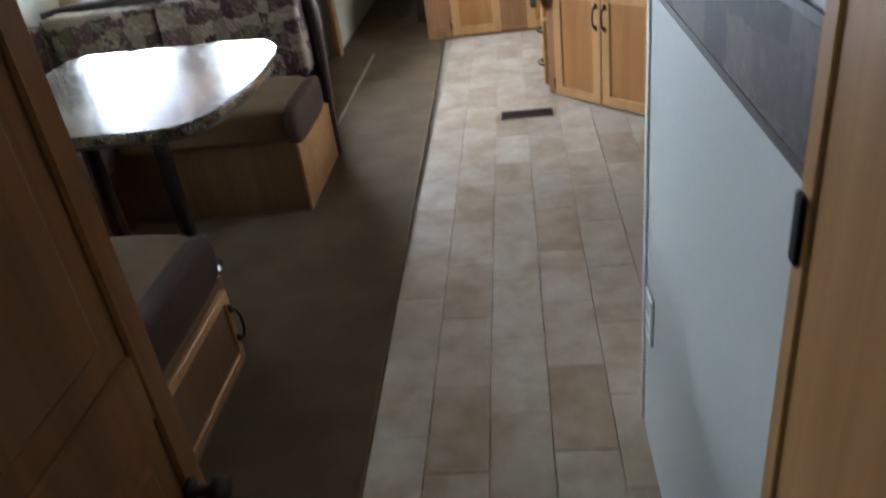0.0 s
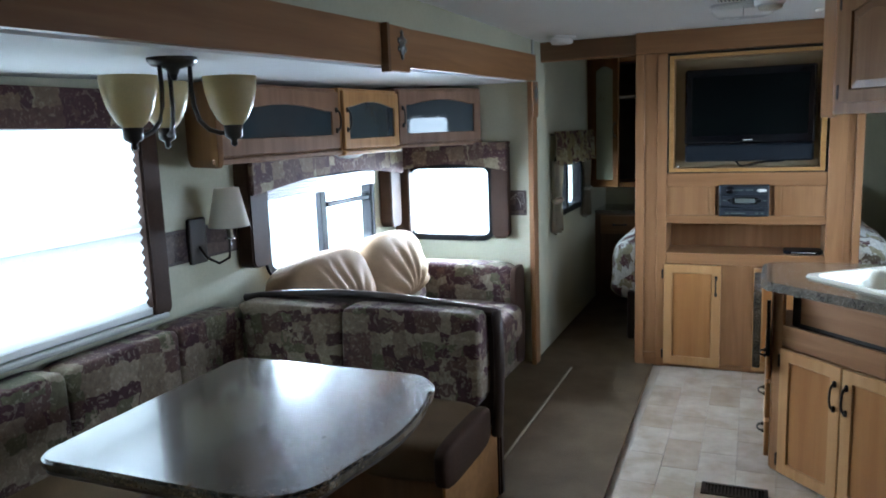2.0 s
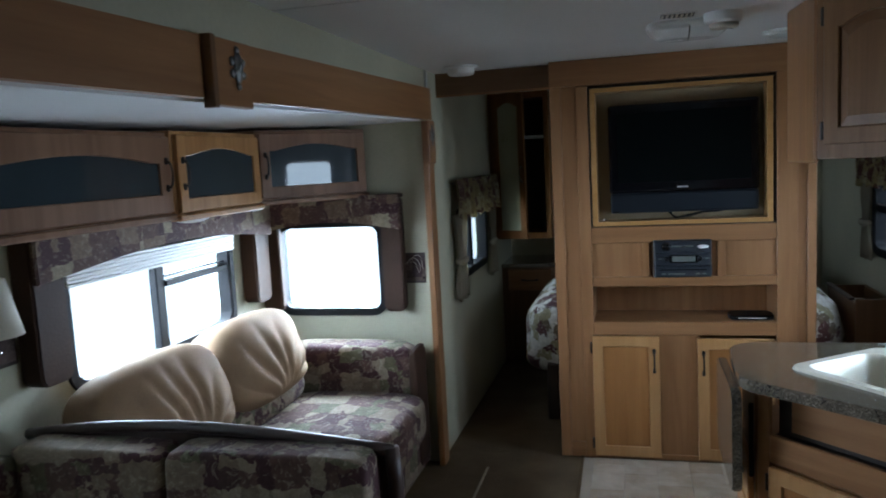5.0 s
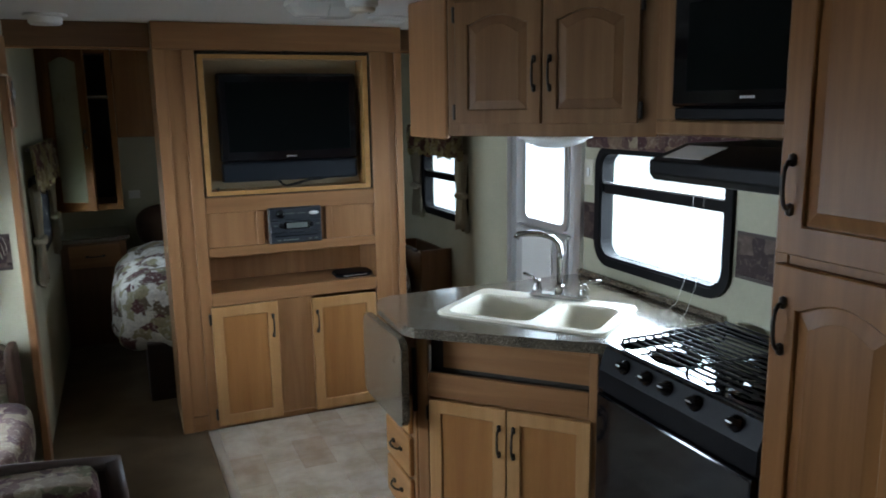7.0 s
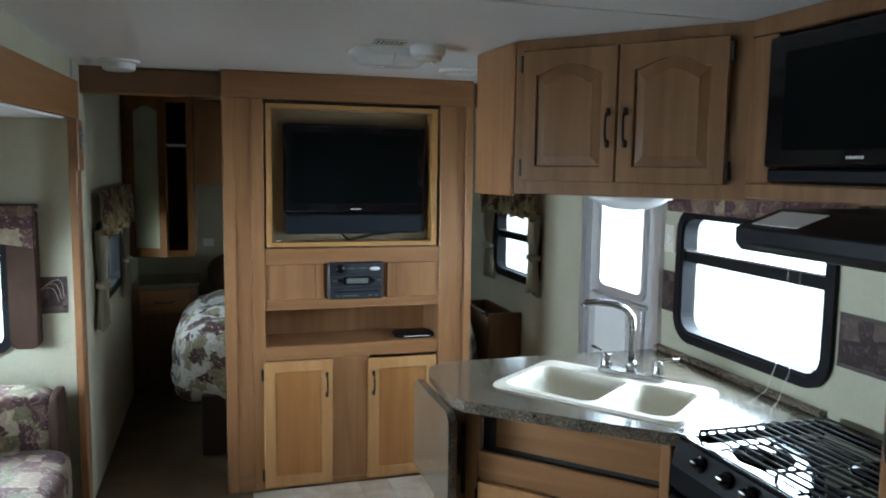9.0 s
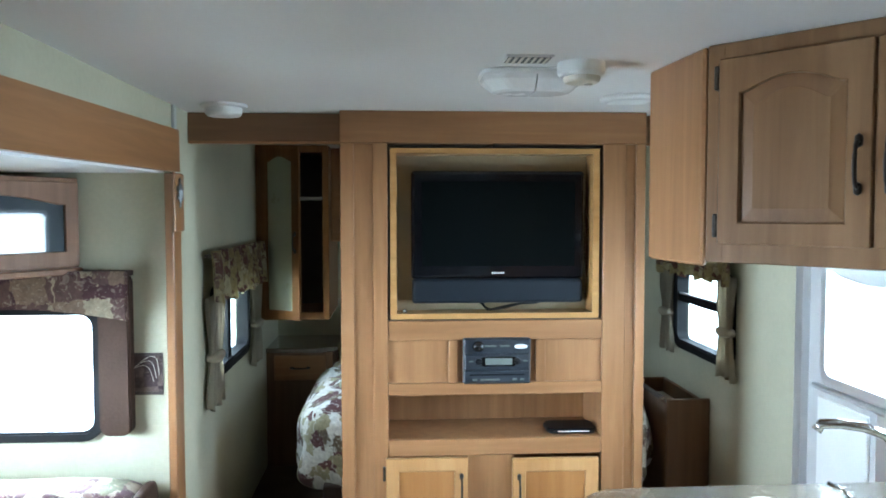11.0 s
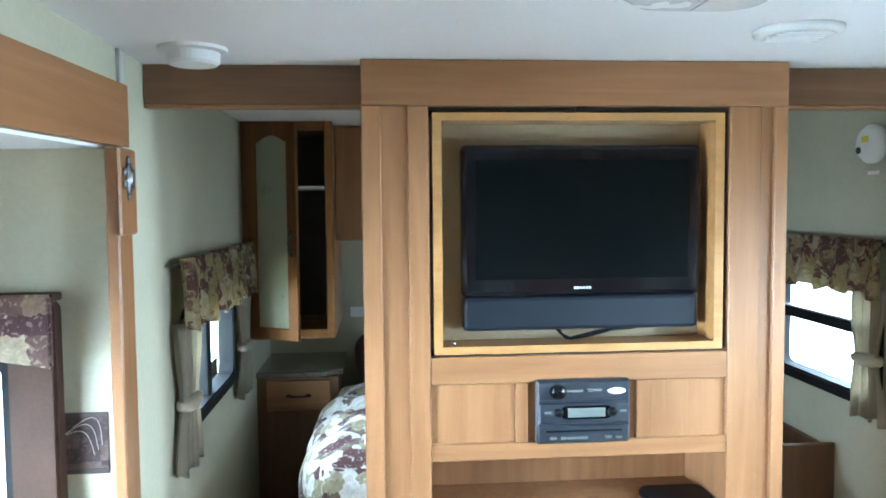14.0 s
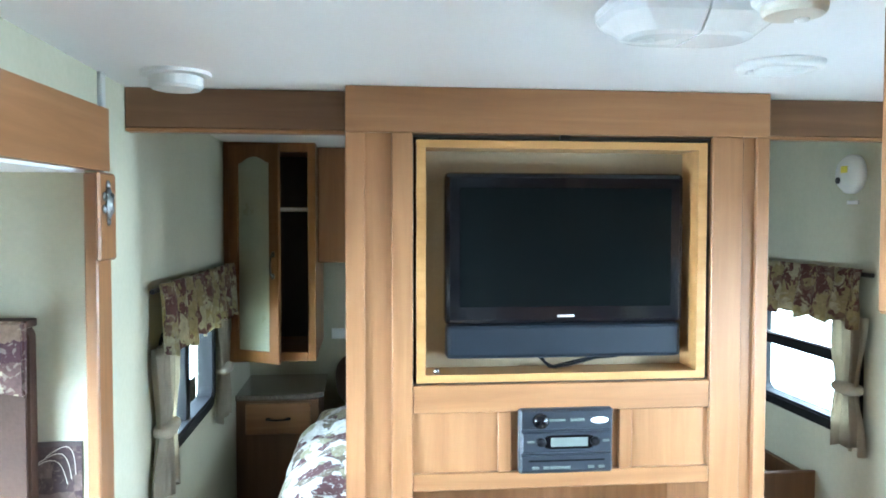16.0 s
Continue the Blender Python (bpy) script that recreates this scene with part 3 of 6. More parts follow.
def window_unit(name, m, w, h, r, label, rail=None, mullion=None, fw=0.035, depth=0.05):
    """A trailer window set in a wall: m puts its lower left corner on the wall's inner face, looking along +y to the outside."""
    ob = group_structure(name, label, "window")
    ob.matrix_world = m
    bm = B()
    ring(bm, rounded(w + 2 * fw, h + 2 * fw, r + fw, 6, -fw, -fw), rounded(w, h, r), -0.018, -0.001)
    ring(bm, rounded(w + 0.004, h + 0.004, r, 6, -0.002, -0.002), rounded(w - 0.02, h - 0.02, r * 0.9, 6, 0.01, 0.01), -0.012, depth)
    fr = part("window_frame", bm, FRAMEBLACK, ob, "black rounded window frame")
    if rail:
        bm = B()
        box(bm, 0.005, 0.002, rail - 0.024, w - 0.005, depth - 0.01, rail + 0.020, 0.004)
        part("rail", bm, FRAMEBLACK, fr)
        bm = B()
        box(bm, 0.01, -0.004, rail + 0.019, w - 0.01, 0.010, rail + 0.027, 0.002)
        part("rail_trim", bm, ALU, fr)
    if mullion:
        bm = B()
        box(bm, mullion - 0.030, 0.002, 0.005, mullion + 0.030, depth - 0.008, h - 0.005, 0.004)
        part("mullion", bm, FRAMEBLACK, fr)
    cuts = [(0, h)] if not rail else [(0, rail), (rail, h)]
    for a, b in cuts:
        bm = B()
        box(bm, 0.006, depth * 0.5, a + 0.006, w - 0.006, depth * 0.5 + 0.004, b - 0.006, 0)
        p = part("pane", bm, GLASS, ob)
        p.visible_shadow = False
    return ob


# ---- large structure ----
LX, RX, SX = -1.13, 1.24, -2.08      # side walls, slide-out's outer wall
CEILZ, TVY, ENDY, HEADY = 2.03, 5.40, 5.25, 7.75
SLY0 = 1.05                           # slide-out's near end


def slide_top(y):
    """The slide-out hangs a little out of level."""
    return 1.688 + 0.0166 * y


bm = B()
box(bm, LX - 0.08, -1.1, -0.10, RX + 0.08, HEADY + 0.06, -0.012, 0)
box(bm, SX - 0.06, SLY0 - 0.05, -0.10, LX - 0.08, ENDY + 0.06, -0.012, 0)
floor = structure("floor", bm, GROUT, "trailer floor under vinyl tiles and carpet", "floor")

bm = B()
prism(bm, [(SX, SLY0), (LX, SLY0), (LX, -1.1), (-0.315, -1.1), (-0.315, 0.0), (-0.408, TVY), (-0.408, TVY + 0.02), (LX, TVY + 0.02), (LX, ENDY), (SX, ENDY)], -0.011, 0.0, 0)
structure("carpet_living", bm, CARPET, "worn taupe carpet along the slide-out", "carpet")
bm = B()
box(bm, LX, TVY + 0.021, -0.011, RX, HEADY, 0.0, 0)
structure("carpet_bedroom", bm, CARPET, "worn taupe bedroom carpet", "carpet")
bm = B()
tube(bm, [(-0.318 - 0.0172 * y, y, 0.0) for y in (0.0, 1.3, 2.7, 4.0, TVY)], 0.007, 8)
structure("trim_carpet_edge", bm, SEATBROWN, "dark binding between carpet and vinyl", "trim")
bm = B()
box(bm, -0.885, 3.75, -0.002, -0.872, 5.2, 0.003, 0.001)
structure("trim_carpet_seam", bm, SEAM, "pale frayed carpet seam", "trim")

bm = B()
box(bm, LX - 0.08, -1.1, CEILZ, RX + 0.08, HEADY + 0.06, CEILZ + 0.06, 0)
structure("ceiling", bm, CEIL, "white vinyl ceiling panels", "ceiling")
bm = B()
for y in (1.5, 3.66):
    box(bm, LX, y - 0.012, CEILZ - 0.003, RX, y + 0.012, CEILZ + 0.01, 0.001)
structure("trim_ceiling_seam", bm, CEIL, "flat white ceiling seam strips", "trim")
bm = B()
t = [(SX - 0.06, SLY0), (LX - 0.02, SLY0), (LX - 0.02, ENDY), (SX - 0.06, ENDY)]
for x, y in t:
    bm.verts.new((x, y, slide_top(y)))
for x, y in t:
    bm.verts.new((x, y, slide_top(y) + 0.05))
bm.verts.ensure_lookup_table()
for f in ((0, 1, 2, 3), (4, 5, 6, 7), (0, 1, 5, 4), (1, 2, 6, 5), (2, 3, 7, 6), (3, 0, 4, 7)):
    bm.faces.new([bm.verts[k] for k in f])
structure("ceiling_slide_out", bm, CEIL, "low white ceiling of the slide-out", "ceiling")

KW, DW, BR = (3.585, 4.335, 0.955, 1.42), (4.50, 5.16, 0.03, 1.93), (5.76, 6.42, 0.935, 1.31)
bm = B()
holed(bm, "x", RX, RX + 0.06, -1.1, HEADY, -0.012, CEILZ, [KW, DW, BR])
structure("wall_right", bm, WALL, "greenish beige vinyl side wall", "wall")
BL = (5.83, 6.62, 0.90, 1.26)
bm = B()
holed(bm, "x", LX - 0.06, LX, ENDY + 0.06, HEADY, -0.012, CEILZ, [BL])
box(bm, LX - 0.06, -1.1, -0.012, LX, SLY0, CEILZ, 0)
box(bm, LX - 0.06, SLY0, 1.80, LX, ENDY + 0.06, CEILZ, 0)
structure("wall_left", bm, WALL, "greenish beige vinyl side wall above the slide-out", "wall")
W1, W2 = (1.46, 2.96, 0.86, 1.56), (3.79, 4.88, 0.83, 1.27)
bm = B()
holed(bm, "x", SX - 0.06, SX, SLY0, ENDY, -0.012, 1.80, [W1, W2])
structure("wall_slide_out", bm, WALL, "pale vinyl outer wall of the slide-out", "wall")
W3 = (-1.965, -1.405, 0.815, 1.265)
bm = B()
holed(bm, "y", ENDY, ENDY + 0.0595, SX - 0.06, LX - 0.0005, -0.012, 1.80, [W3])
structure("wall_slide_end", bm, WALL, "pale vinyl end wall of the slide-out", "wall")
bm = B()
box(bm, SX - 0.06, SLY0 - 0.06, -0.012, LX - 0.061, SLY0, 1.80, 0)
structure("wall_slide_near", bm, WALL, "pale vinyl near wall of the slide-out", "wall")
bm = B()
box(bm, LX - 0.06, HEADY, -0.012, RX + 0.06, HEADY + 0.06, CEILZ, 0)
structure("wall_head", bm, WALL, "beige bedroom head wall", "wall")
bm = B()
box(bm, LX - 0.06, -1.16, -0.012, RX + 0.06, -1.1, CEILZ, 0)
structure("wall_rear", bm, WALL, "beige rear room wall", "wall")
bm = B()
box(bm, 0.340, 0.80, -0.012, 0.385, 1.63, CEILZ, 0.003)
box(bm, 0.385, 1.585, -0.012, RX, 1.63, CEILZ, 0)
box(bm, 0.345, -1.1, -0.012, 0.385, 0.08, CEILZ, 0.003)
box(bm, 0.345, 0.08, 1.95, 0.385, 0.80, CEILZ, 0)
structure("wall_bath", bm, BATHWALL, "pale wallboard partition beside the passage", "wall")
bm = B()
box(bm, LX, 0.25, -0.012, -0.42, 0.29, CEILZ, 0.003)
structure("wall_rear_partition", bm, WALL, "beige partition of the rear room", "wall")
bm = B()
box(bm, 0.335, 1.612, 0.0, 0.350, 1.636, CEILZ, 0.002)
structure("trim_bath_corner", bm, WHITEPLASTIC, "white corner bead on the partition", "trim")


def border(name, axis, at, a, b, z0, z1, face):
    """A printed border strip with dark edges on a wall; face is the way that it looks."""
    ob = group_structure(name, "brown printed wall border with dark edges", "wall border")
    for nm, lo, hi, mt, dp in (("print", z0 + 0.012, z1 - 0.012, BORDER, 0.003), ("edge", z0, z0 + 0.012, DARKFRAME, 0.004), ("edge", z1 - 0.012, z1, DARKFRAME, 0.004)):
        bm = B()
        if axis == "x":
            box(bm, at, a, lo, at + face * dp, b, hi, 0.0005)
        else:
            box(bm, a, at, lo, b, at + face * dp, hi, 0.0005)
        part(nm, bm, mt, ob)
    return ob


border("trim_border_bath", "x", 0.340, 0.81, 1.611, 1.035, 1.178, -1)
border("trim_border_kitchen_far", "x", RX, 4.385, 4.49, 1.02, 1.185, -1)
border("trim_border_kitchen_near", "x", RX, 3.20, 3.535, 1.02, 1.185, -1)
border("trim_border_slide", "x", SX, 3.04, 3.55, 0.985, 1.13, 1)
eb = border("trim_border_end", "y", ENDY, -1.385, -1.165, 0.955, 1.112, -1)
for k in range(3):
    bm = B()
    tube(bm, arc((-1.30 + 0.025 * k, ENDY - 0.004, 1.035 + 0.02 * k), (-1.20 + 0.01 * k, ENDY - 0.004, 1.005 + 0.012 * k), (0.02, 0, 0.045), 10), 0.0009, 6)
    part("scroll_line", bm, IVORY, eb)

# slide-out surround
bm = B()
pts = [(y, z) for y, z in ((SLY0, slide_top(SLY0) + 0.005), (ENDY + 0.03, slide_top(ENDY + 0.03) + 0.005), (ENDY + 0.03, 1.935), (SLY0, 1.850))]
t = B()
for x in (LX - 0.001, -1.100):
    for y, z in pts:
        t.verts.new((x, y, z))
t.verts.ensure_lookup_table()
for f in ((0, 1, 2, 3), (4, 5, 6, 7), (0, 1, 5, 4), (1, 2, 6, 5), (2, 3, 7, 6), (3, 0, 4, 7)):
    t.faces.new([t.verts[k] for k in f])
_merge(bm, t)
structure("trim_slide_beam", bm, FACE_Y, "long wooden fascia beam over the slide-out", "beam")
bm = B()
box(bm, -1.104, 3.225, 1.728, -1.078, 3.40, 1.893, 0.003)
blk = structure("trim_beam_block", bm, FACE_Y, "wooden joint block on the fascia beam", "trim")
bm = B()
box(bm, -1.106, 3.205, 1.722, -1.074, 3.226, 1.896, 0.002)
part("edge_strip", bm, DARKWOOD, blk)


def ornament(parent, y, z, x):
    bm = B()
    lathe(bm, [(0.001, 0.0), (0.020, 0.002), (0.028, 0.005), (0.024, 0.009), (0.012, 0.010), (0.010, 0.014), (0.001, 0.015)], n=20)
    bm.transform(pose(x, y, z, 0, 90, 0) @ Matrix.Diagonal((1.5, 0.75, 1, 1)))
    for a in range(6):
        tip = pose(x, y, z, 0, 90, 0) @ Matrix.Rotation(radians(60 * a), 4, "Z") @ pose(0.030 if a % 3 else 0.044, 0, 0.003)
        lathe(bm, [(0.001, 0.006), (0.009, 0.004), (0.012, 0.0)], n=10, m=tip)
    part("pewter_ornament", bm, PEWTER, parent, "pewter scrolled ornament", smooth=True)


ornament(blk, 3.325, 1.825, -1.078)
bm = B()
box(bm, LX - 0.001, 5.185, 0.0, -1.100, 5.285, 1.772, 0.004)
post = structure("trim_slide_post", bm, FACE, "wooden end post of the slide-out", "trim")
bm = B()
box(bm, -1.1001, 5.170, 1.56, -1.088, 5.290, 1.774, 0.006)
cap = part("post_cap", bm, FACE, post)
ornament(cap, 5.220, 1.70, -1.088)
bm = B()
box(bm, LX - 0.001, 5.286, 0.0, LX + 0.012, 5.315, CEILZ, 0.003)
structure("trim_wall_edge", bm, BATHWALL, "pale corner strip beside the post", "trim")

# headers over the two ways into the bedroom
for nm, a, b in (("trim_header_left", LX + 0.001, -0.521), ("trim_header_right", 0.706, RX - 0.001)):
    bm = B()
    box(bm, a, 5.50, 1.917, b, 5.535, CEILZ - 0.001, 0.003)
    hb = structure(nm, bm, HEADER, "brown wooden header under the ceiling", "trim")
    bm = B()
    box(bm, a + 0.002, 5.496, 1.906, b - 0.002, 5.536, 1.9165, 0.002)
    part("bead", bm, FACE_H, hb)

# the overexposed outdoors
for nm, c in (("backdrop_left", (-3.4, -0.5, -3.38, 40.0)), ("backdrop_right", (2.6, 0.5, 2.62, 15.0)), ("backdrop_end", (-3.38, 6.6, -1.25, 6.62))):
    bm = B()
    box(bm, c[0], c[1], -1.0, c[2], c[3], 3.5, 0)
    structure(nm, bm, BACKDROP, "bright overcast distance", "backdrop")

# windows
window_unit("window_1", pose(SX, W1[0], W1[2], 0, 0, 90), W1[1] - W1[0], W1[3] - W1[2], 0.06, "wide dinette window behind a pleated shade", rail=0.29)
window_unit("window_2", pose(SX, W2[0], W2[2], 0, 0, 90), W2[1] - W2[0], W2[3] - W2[2], 0.06, "sliding window behind the sofa", mullion=0.555)
window_unit("window_3", pose(W3[0], ENDY, W3[2]), W3[1] - W3[0], W3[3] - W3[2], 0.05, "square end window beside the sofa", fw=0.028)
window_unit("window_4", pose(RX, KW[1], KW[2], 0, 0, -90), KW[1] - KW[0], KW[3] - KW[2], 0.07, "kitchen window with a hinged upper light", rail=0.305, fw=0.036)
window_unit("window_5", pose(RX, BR[1], BR[2], 0, 0, -90), BR[1] - BR[0], BR[3] - BR[2], 0.05, "bedroom window with a sliding rail", rail=0.235)
window_unit("window_6", pose(LX, BL[0], BL[2], 0, 0, 90), BL[1] - BL[0], BL[3] - BL[2], 0.05, "bedroom window half hidden by curtains", mullion=0.40)
bm = B()
box(bm, SX - 0.045, 4.376, 1.095, SX + 0.006, 4.874, 1.122, 0.003)
box(bm, SX - 0.045, 4.376, 1.134, SX - 0.010, 4.874, 1.142, 0.002)
structure("trim_window_2_rail", bm, FRAMEBLACK, "black rail across the sliding window", "trim")

# floor tiles: six by twelve inch modules laid in a broken bond
TW, TL = 0.155, 0.312
tile_meshes = {}


def tile_mesh(w, l):
    key = (round(w, 3), round(l, 3))
    if key not in tile_meshes:
        bm = B()
        box(bm, 0.0008, 0.0008, -0.0118, w - 0.0008, l - 0.0008, 0.0, 0.0012)
        me = bpy.data.meshes.new("tile")
        bm.to_mesh(me)
        bm.free()
        me.materials.append(TILE)
        tile_meshes[key] = me
    return tile_meshes[key]


# ---- television wall cabinet ----
tv_cab = thing("tv_cabinet", pose(0.092, TVY, 0), "built-in rosy maple television wall cabinet", "cabinet")
X0, X1, OL, OR = -0.612, 0.612, -0.426, 0.438
bm = B()
box(bm, X0, 0.02, 0.0, X0 + 0.018, 0.46, CEILZ, 0.002)
box(bm, X1 - 0.018, 0.02, 0.0, X1, 0.46, CEILZ, 0.002)
box(bm, X0 + 0.018, 0.44, 0.0, X1 - 0.018, 0.46, CEILZ, 0)
box(bm, X0 + 0.018, 0.30, 0.70, X1 - 0.018, 0.31, 0.92, 0)
part("body", bm, FACE, tv_cab)
for a, b in ((X0, X0 + 0.054), (X0 + 0.127, OL), (OR, X1 - 0.080), (X1 - 0.040, X1)):
    bm = B()
    box(bm, a, 0, 0.0, b, 0.02, 1.902, 0.003)
    part("stile", bm, FACE, tv_cab)
for a, b, z0, z1 in ((X0, X1, 1.902, CEILZ - 0.001), (OL, OR, 1.118, 1.198), (OL, OR, 0.897, 0.947), (OL, OR, 0.650, 0.717), (OL, OR, 0.0, 0.03), (X0 + 0.054, X0 + 0.127, 0.0, 0.08), (X1 - 0.080, X1 - 0.040, 0.0, 0.08)):
    bm = B()
    box(bm, a, 0.0005, z0, b, 0.0195, z1, 0.003)
    part("rail", bm, FACE_H, tv_cab)
for a, b, z0, z1, d in ((X0 + 0.052, X0 + 0.129, 0.0, 1.905, 0.013), (X1 - 0.082, X1 - 0.038, 0.0, 1.905, 0.013)):
    bm = B()
    box(bm, a, d, z0, b, d + 0.006, z1, 0)
    part("fluted_inset", bm, FACE, tv_cab)
bm = B()
box(bm, OL, 0.014, 0.945, OR, 0.0195, 1.12, 0)
part("recessed_panel", bm, FACE, tv_cab)
for a, b in ((-0.172, -0.158), (0.180, 0.196)):
    bm = B()
    box(bm, a - 0.012, 0.002, 0.947, b + 0.012, 0.014, 1.118, 0.002)
    part("panel_divider", bm, FACE, tv_cab)
bm = B()
box(bm, OL - 0.01, 0.02, 0.705, OR + 0.01, 0.31, 0.717, 0)
box(bm, OL - 0.01, 0.02, 0.897, OR + 0.01, 0.31, 0.905, 0)
box(bm, OL - 0.012, 0.02, 0.705, OL - 0.001, 0.31, 0.905, 0)
box(bm, OR + 0.001, 0.02, 0.705, OR + 0.012, 0.31, 0.905, 0)
part("shelf_niche", bm, FACE, tv_cab)
bm = B()
box(bm, -0.118, 0.004, 0.03, 0.082, 0.0195, 0.65, 0.002)
part("centre_stile", bm, FACE, tv_cab)
# lining coloured near-black for the shade around the television box
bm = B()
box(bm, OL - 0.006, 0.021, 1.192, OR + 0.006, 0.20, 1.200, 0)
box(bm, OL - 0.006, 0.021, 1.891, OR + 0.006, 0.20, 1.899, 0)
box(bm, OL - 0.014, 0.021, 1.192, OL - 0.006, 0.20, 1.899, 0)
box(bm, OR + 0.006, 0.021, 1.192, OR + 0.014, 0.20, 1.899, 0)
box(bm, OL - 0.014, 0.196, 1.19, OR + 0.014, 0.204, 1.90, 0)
part("shaded_recess", bm, RECESS_SHADE, tv_cab)
bm = B()
ring(bm, [(OL + 0.010, 1.204), (OR - 0.014, 1.204), (OR - 0.014, 1.884), (OL + 0.010, 1.884)], [(OL + 0.036, 1.226), (OR - 0.040, 1.226), (OR - 0.040, 1.862), (OL + 0.036, 1.862)], 0.004, 0.13)
sur = part("swing_out_surround", bm, PALE, tv_cab, "pale maple swing-out television box")
bm = B()
lathe(bm, [(0.001, 0.014), (0.008, 0.011), (0.009, 0.004), (0.004, 0.0), (0.004, -0.01)], n=12, m=pose(OL + 0.066, 0.012, 1.236, 90, 0, 0))
part("latch_knob", bm, CHROME, sur, smooth=True)
bm = B()
box(bm, OL + 0.030, 0.118, 1.220, OR - 0.034, 0.1295, 1.868, 0)
part("box_back", bm, TVBACK, sur)
bm = B()
box(bm, -0.01, 0.002, 1.886, 0.02, 0.02, 1.90, 0.002)
part("top_latch", bm, BRONZE, tv_cab)
panel_door(tv_cab, pose(-0.437, 0.001, 0.018), 0.330, 0.630, "flat", BIRCH, ORANGE, "right", 0.80, "left")
panel_door(tv_cab, pose(0.072, 0.001, 0.018), 0.352, 0.620, "flat", BIRCH, ORANGE, "left", 0.80, "")
bm = B()
box(bm, -0.617, 0.06, 0.935, -0.613, 0.085, 0.96, 0.001)
part("side_catch", bm, IVORY, tv_cab)

tv = thing("television", pose(0.112, TVY + 0.085, 1.262), "flat black television with a slate speaker bar", "television")
bm = B()
box(bm, -0.352, -0.045, 0.10, 0.352, 0.012, 0.535, 0.014)
body = part("bezel", bm, BLACKGLOSS, tv)
bm = B()
box(bm, -0.310, -0.049, 0.150, 0.312, -0.045, 0.492, 0.001)
part("screen", bm, SCREENMAT, tv)
bm = B()
box(bm, -0.348, -0.043, 0.0, 0.348, 0.006, 0.099, 0.012)
part("speaker_bar", bm, SPEAKER, tv)
bm = B()
for k in range(6):
    box(bm, -0.026 + 0.0088 * k, -0.0475, 0.120, -0.020 + 0.0088 * k, -0.0452, 0.1265, 0.0005)
part("maker_mark", bm, WHITEPLASTIC, tv)
bm = B()
box(bm, -0.20, 0.012, 0.12, 0.20, 0.042, 0.42, 0.01)
part("back_shell", bm, BLACKMATT, tv)
bm = B()
tube(bm, [(-0.06, 0.02, 0.0), (-0.05, 0.0, -0.020), (-0.03, -0.02, -0.030), (0.02, -0.02, -0.024), (0.10, -0.01, -0.006), (0.16, 0.0, -0.005), (0.2, 0.02, 0.0)], 0.0045, 8)
tube(bm, [(-0.07, 0.02, 0.0), (-0.04, -0.01, -0.032), (0.05, -0.01, -0.012), (0.13, 0.0, 0.0)], 0.0035, 8)
part("cable", bm, BLACKMATT, tv, smooth=True)

st = thing("car_stereo", pose(0.100, TVY - 0.002, 0.944) @ Matrix.Diagonal((1.0, 1.0, 0.90, 1)), "slate grey wall-mounted radio and disc player", "stereo")
bm = B()
box(bm, -0.136, -0.016, 0.0, 0.136, 0.012, 0.205, 0.006)
body = part("body", bm, STEREOMAT, st)
for z0, z1, d in ((0.006, 0.060, 0.022), (0.066, 0.135, 0.026), (0.141, 0.199, 0.020)):
    bm = B()
    box(bm, -0.131, -d, z0, 0.131, -0.015, z1, 0.005)
    part("fascia", bm, STEREOMAT, body)
bm = B()
lathe(bm, [(0.001, 0.020), (0.020, 0.018), (0.023, 0.010), (0.024, 0.0)], n=24, m=pose(-0.076, -0.020, 0.170, 90, 0, 0))
part("volume_knob", bm, BLACKGLOSS, st, smooth=True)
bm = B()
box(bm, -0.048, -0.0285, 0.088, 0.060, -0.0258, 0.118, 0.003)
part("display", bm, LCD, st)
bm = B()
prism(bm, rounded(0.150, 0.044, 0.020, 5, -0.069, 0.081), 0.0255, 0.0275, 0.001, pose(0, 0, 0, 90, 0, 0))
part("display_surround", bm, BLACKGLOSS, st)
bm = B()
box(bm, -0.110, -0.0235, 0.040, 0.110, -0.0215, 0.046, 0.001)
part("disc_slot", bm, BLACKMATT, st)
bm = B()
lathe(bm, [(0.001, 0.004), (0.020, 0.003), (0.022, 0.0)], n=20, m=pose(0.095, -0.020, 0.168, 90, 0, 0) @ Matrix.Diagonal((1.2, 0.5, 1, 1)))
part("oval_badge", bm, WHITEPLASTIC, st, smooth=True)
for x, z in ((-0.075, 0.104), (0.080, 0.104)):
    bm = B()
    lathe(bm, [(0.001, 0.010), (0.013, 0.008), (0.015, 0.0)], n=16, m=pose(x, -0.026, z, 90, 0, 0))
    part("knob", bm, BLACKMATT, st, smooth=True)
for x, z, w in ((-0.03, 0.172, 0.05), (0.03, 0.172, 0.04), (-0.105, 0.105, 0.02), (0.112, 0.105, 0.02), (-0.09, 0.022, 0.02), (-0.06, 0.022, 0.016), (-0.02, 0.022, 0.06), (0.07, 0.022, 0.018), (0.1, 0.022, 0.018)):
    bm = B()
    box(bm, x - w / 2, -0.0285, z - 0.004, x + w / 2, -0.019, z + 0.004, 0.001)
    part("button", bm, LCD, st)

dv = thing("disc_player", pose(0.425, TVY + 0.11, 0.717), "slim black disc player lying in the niche", "player")
bm = B()
prism(bm, rounded(0.21, 0.14, 0.04, 6, -0.105, -0.07), 0.0, 0.022, 0.006)
part("body", bm, BLACKMATT, dv)
bm = B()
box(bm, -0.065, -0.072, 0.010, 0.065, -0.068, 0.014, 0.001)
part("front_line", bm, WHITEPLASTIC, dv)


